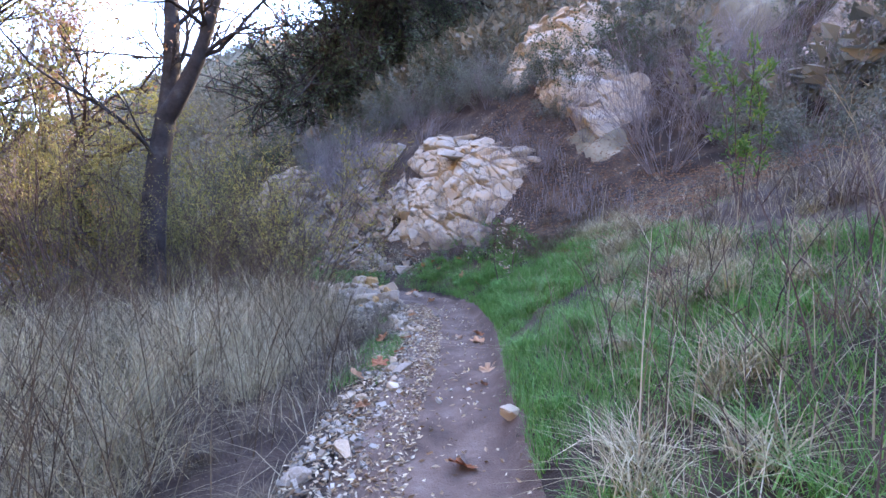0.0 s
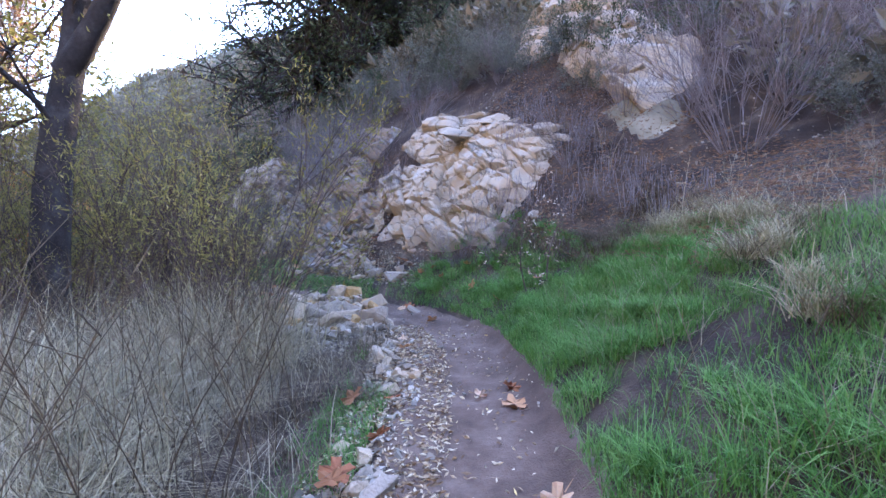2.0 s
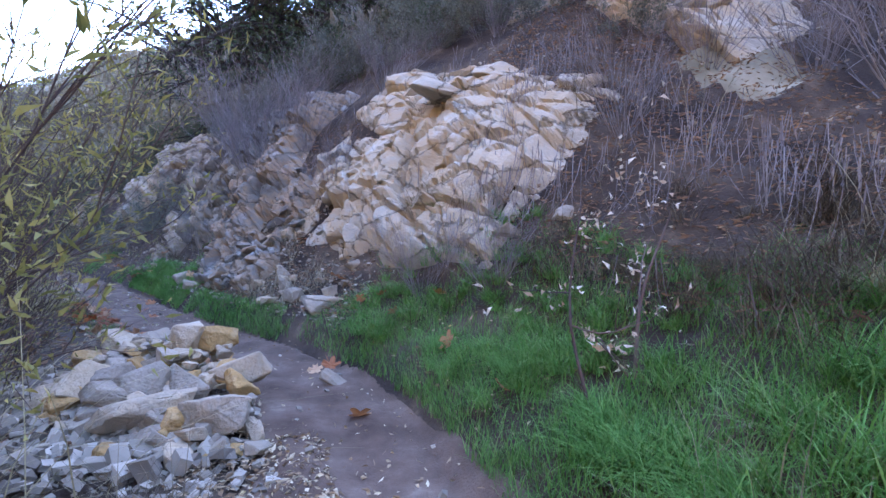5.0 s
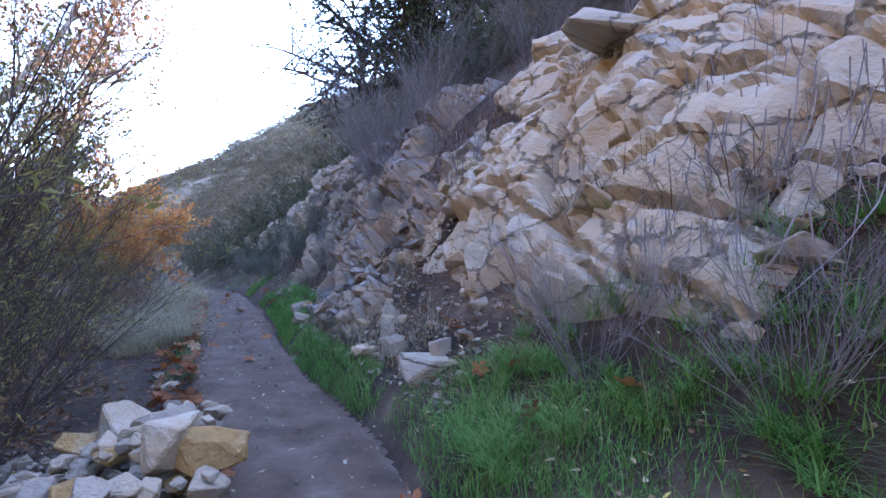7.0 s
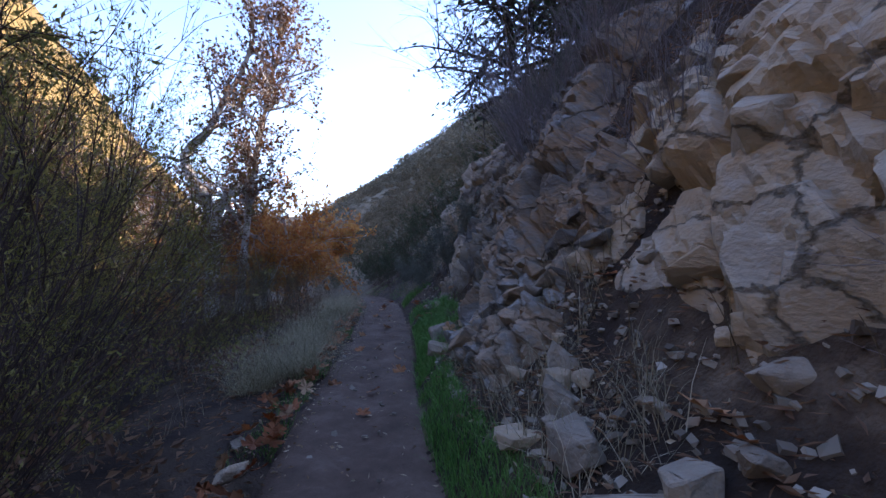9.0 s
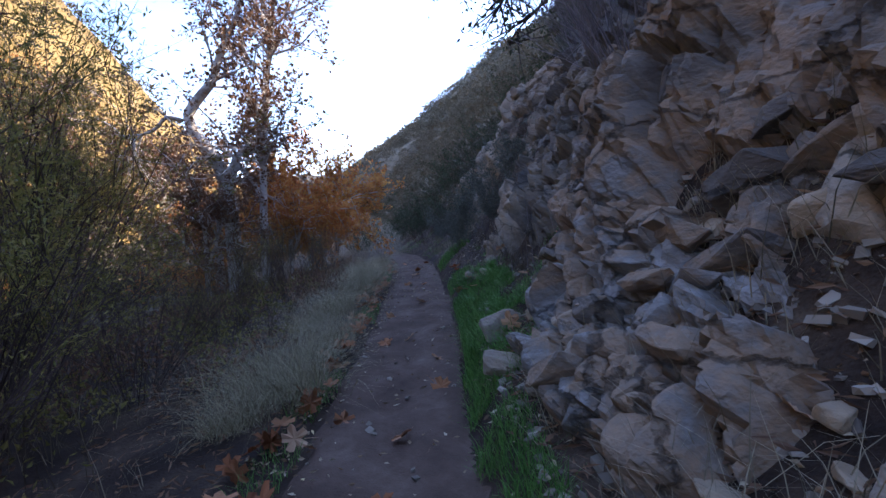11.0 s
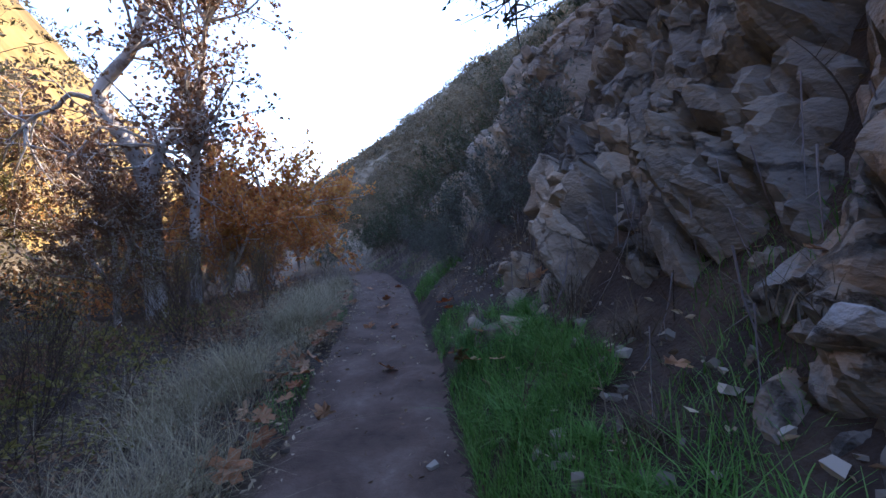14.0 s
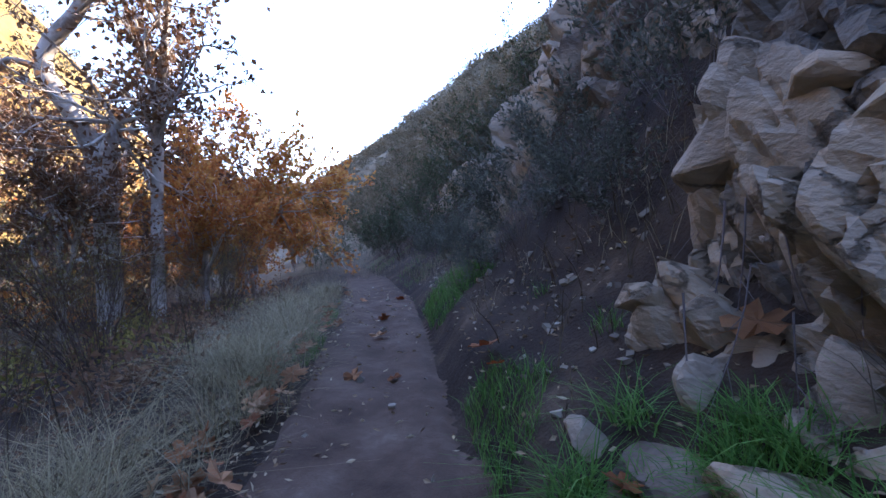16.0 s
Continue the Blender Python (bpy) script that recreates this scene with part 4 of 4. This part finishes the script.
orange = put(sycamore("autumn_tree", "autumn sycamore with dense orange-brown leaves", ob_l, 84, 38, 2.4, 12, M_ORANGE, (0.19, 0.16), lo=0.3), *at_trail(35, -5.0), 0, 0.66)
russet = put(sycamore("autumn_tree", "thin autumn tree with dull russet leaves", ob_l, 85, 40, 2.0, 9, M_RUSSET, (0.15, 0.12), lo=0.2), *at_trail(33, -8.0), 0, 0.7)
copies(orange, [(39, -4.2), (44, -5), (51, -3.6), (58, -4), (47, -8)], RNG, 0.65, 0.95)
copies(orange, [(44, -11), (52, -13)], RNG, 0.6, 0.75)
copies(russet, [(36, -15), (3, -14), (39, -9)], RNG, 0.9, 1.4)
olive = put(sycamore("olive_tree", "tall olive-green willow tree across the stream", ob_l, 86, 60, 1.8, 13, M_OLIVE, (0.12, 0.035), lo=0.15, bark=M_STEM), *at_trail(17.5, -7.5), 0, 1.2)
copies(olive, [(33, -12.5), (15, -10.5), (13, -15), (21.5, -12.5), (25, -19), (18.5, -17)], RNG, 1.1, 1.7)


# ---- chaparral on the far slopes ----
def brushland(name, pts, lo, hi, mat, label, rng, per=70, leaf=0.2):
    n = len(pts)
    r = rng.uniform(lo, hi, n)
    q = rng.normal(size=(n, per, 3))
    q /= np.linalg.norm(q, axis=2, keepdims=True)
    q[..., 2] = np.abs(q[..., 2]) * rng.uniform(0.6, 1.1, (n, 1))
    q = q * rng.uniform(0.55, 1.0, (n, per, 1)) * r[:, None, None]
    pos = (pts[:, None] + q).reshape(-1, 3)
    size = np.repeat(r, per) * leaf * rng.uniform(0.6, 1.5, n * per)
    v, f = leaves(pos, q.reshape(-1, 3) + rng.normal(0, 0.5, pos.shape) * np.repeat(r, per)[:, None], size * 1.4, size * 0.8, rng)
    return tagged(link_mesh(name, v, f, mat), label, "brush", kind="stuff")


brushland("chaparral", np.concatenate([scatter(1500, 6, 45, 8, 45, RNG), scatter(3200, 25, 110, 5, 55, RNG), scatter(1600, 45, 130, 2.5, 40, RNG), scatter(1200, 100, 200, 4, 60, RNG), scatter(300, -8, 10, 10, 45, RNG)]), 0.5, 1.5, M_CHAP, "grey-brown chaparral covering the canyon slope", RNG, 48, 0.22)
brushland("chaparral", scatter(2600, 85, 190, 30, 105, RNG), 0.9, 2.4, M_CHAP, "low chaparral along the far ridge", RNG, 30, 0.24)
brushland("chaparral", scatter(380, 5, 110, -75, -20, RNG), 0.7, 1.9, M_CHAP, "dry brush on the opposite sunlit slope", RNG, 60, 0.18)
brushland("stream_thicket", scatter(170, 10, 60, -22, -9, RNG), 0.6, 1.5, M_BRUSH, "tangled brown thicket along the stream bed", RNG, 110, 0.11)
brushland("stream_thicket", scatter(190, 9, 60, -30, -12, RNG), 1.2, 2.8, M_CHAP, "dark olive thicket at the foot of the far slope", RNG, 170, 0.09)
brushland("stream_thicket", scatter(60, 12, 60, -26, -10, RNG), 0.9, 2.2, M_ORANGE, "russet and orange leafy thicket beyond the stream", RNG, 150, 0.07)

brushland("undergrowth", scatter(80, 13, 33, -7.5, -2.0, RNG), 0.25, 0.7, M_OLIVE, "low olive undergrowth among the dead weeds", RNG, 120, 0.09)
brushland("undergrowth", scatter(110, 12, 33, -7.5, -1.9, RNG), 0.25, 0.75, M_RUSSET, "russet dead undergrowth along the stream side", RNG, 110, 0.09)

# ---- fallen leaves and small plants ----
def leaf_mesh(seed, mat):
    r = random.Random(seed)
    bm = bmesh.new()
    ring = []
    for k in range(20):
        a = k / 20 * math.tau
        lobe = 0.55 + 0.45 * abs(math.cos(a * 2.5)) ** 0.7
        q = lobe * (0.55 if k % 2 and lobe > 0.7 else 0.5) * r.uniform(0.85, 1.15)
        ring.append(bm.verts.new((q * math.cos(a), q * math.sin(a), 0.28 * q * q * r.uniform(0.3, 2.2))))
    mid = bm.verts.new((0, 0, 0.02))
    for k in range(20):
        bm.faces.new((mid, ring[k], ring[(k + 1) % 20]))
    tip = [bm.verts.new((-0.95, r.uniform(-0.1, 0.1), 0.12)), bm.verts.new((-0.35, 0.02, 0.03)), bm.verts.new((-0.35, -0.02, 0.03))]
    bm.faces.new(tip)
    bmesh.ops.solidify(bm, geom=bm.faces[:], thickness=0.012)
    me = bpy.data.meshes.new("fallen_leaf")
    bm.to_mesh(me)
    bm.free()
    me.materials.append(mat)
    return me


LEAF = [leaf_mesh(k, M_FALLEN) for k in range(6)]
spots = [(-1.9, -0.78), (1.6, -0.7), (2.4, -0.85), (3.0, 0.2), (5.0, 0.45)]
spots += [(float(RNG.uniform(0, 10)), -float(RNG.uniform(0.55, 1.0))) for _ in range(16)] + [(float(RNG.uniform(10, 30)), -float(RNG.uniform(0.5, 1.05))) for _ in range(60)] + [(float(RNG.uniform(14, 27)), -float(RNG.uniform(0.62, 1.0))) for _ in range(70)]
spots += [(float(RNG.uniform(2, 30)), float(RNG.uniform(-0.45, 0.5))) for _ in range(22)] + [(float(RNG.uniform(9, 24)), float(RNG.uniform(0.7, 1.9))) for _ in range(26)]
for k, (s, d) in enumerate(spots):
    x, y = at_trail(s, d)
    q = RNG.uniform(0.11, 0.22)
    lift = 0.02 if abs(d) < 0.6 else 0.1
    tagged(placed(new("fallen_leaf", LEAF[k % 6]), x, y, one(x, y) + lift, (RNG.normal(0, 0.35), RNG.normal(0, 0.35), RNG.uniform(0, 6.28)), (q, q, q)), "dry curled orange-brown sycamore leaf on the ground", "leaf", "fallen sycamore leaves")


def litter(pts, lo, hi, mat, label, rng):
    n = len(pts)
    az = rng.uniform(0, 6.28, n)
    way = np.stack([np.cos(az), np.sin(az), rng.normal(0, 0.25, n)], -1)
    v, f = leaves(pts + np.array([0, 0, 0.015]), way, rng.uniform(lo, hi, n), rng.uniform(0.012, 0.028, n), rng, 0.05)
    return tagged(link_mesh("leaf_litter", v, f, mat), label, "leaf litter", kind="stuff")


litter(np.concatenate([scatter(9500, -2, 10, -1.0, -0.15, RNG), scatter(900, -2, 10, -0.3, 0.6, RNG), scatter(1600, 10, 30, -1.0, -0.45, RNG), scatter(500, 10, 30, -0.45, 0.6, RNG), scatter(2600, 9, 24, 0.7, 3.0, RNG)]), 0.025, 0.07, M_LITTER, "small pale and yellow willow leaves strewn about", RNG)
litter(np.concatenate([scatter(12000, 6.5, 12.5, 2.0, 6.0, RNG), scatter(3500, 12, 17.5, 0.9, 3.2, RNG), scatter(4000, 10, 30, -3.0, -0.7, RNG)]) + np.array([0, 0, 0.03]), 0.05, 0.12, M_RUSSET, "dark russet leaf litter on the bank", RNG)

rng = np.random.default_rng(91)
sb = [limb([(0, 0, -0.1), (0.35, 0.1, 0.25), (0.8, 0.15, 0.55), (1.5, 0.2, 0.75)], 0.022, 0.008), limb([(0.3, 0.1, 0.22), (0.35, 0.2, 0.7), (0.55, 0.25, 1.2)], 0.014, 0.005), limb([(0.05, 0.05, 0.0), (-0.05, 0.3, 0.6), (0.1, 0.5, 1.3)], 0.012, 0.005)]
sb += twigs(sb, rng, 12, 0.5, 0.006, 1, 0.3)
put(plant("sapling", "leaning dark sapling with pale curled dead leaves", "sapling", sb, M_STEM, foliage(sb, 1, 3, 0.05, 0.022, rng, 0.02, 0.6), M_PALELEAF, names=("stem_wood", "foliage")), 1.05, 8.95)
gb = []
for k in range(4):
    gb += grow(rng, (rng.normal(0, 0.12), rng.normal(0, 0.12), -0.1), (rng.normal(0, 0.08), rng.normal(0, 0.08), 1), rng.uniform(1.9, 2.9), 0.012, 1, 0.5, 0.05, 7, 0.16, 0.03, 8, 0.3)
put(plant("green_shoot", "tall green leafy shoots among the dry grass", "shrub", gb, M_STEM, foliage(gb, 0, 26, 0.13, 0.03, rng, 0.03), M_FRESH, names=("stem_wood", "foliage")), 3.4, 5.2, 0, 0.8)
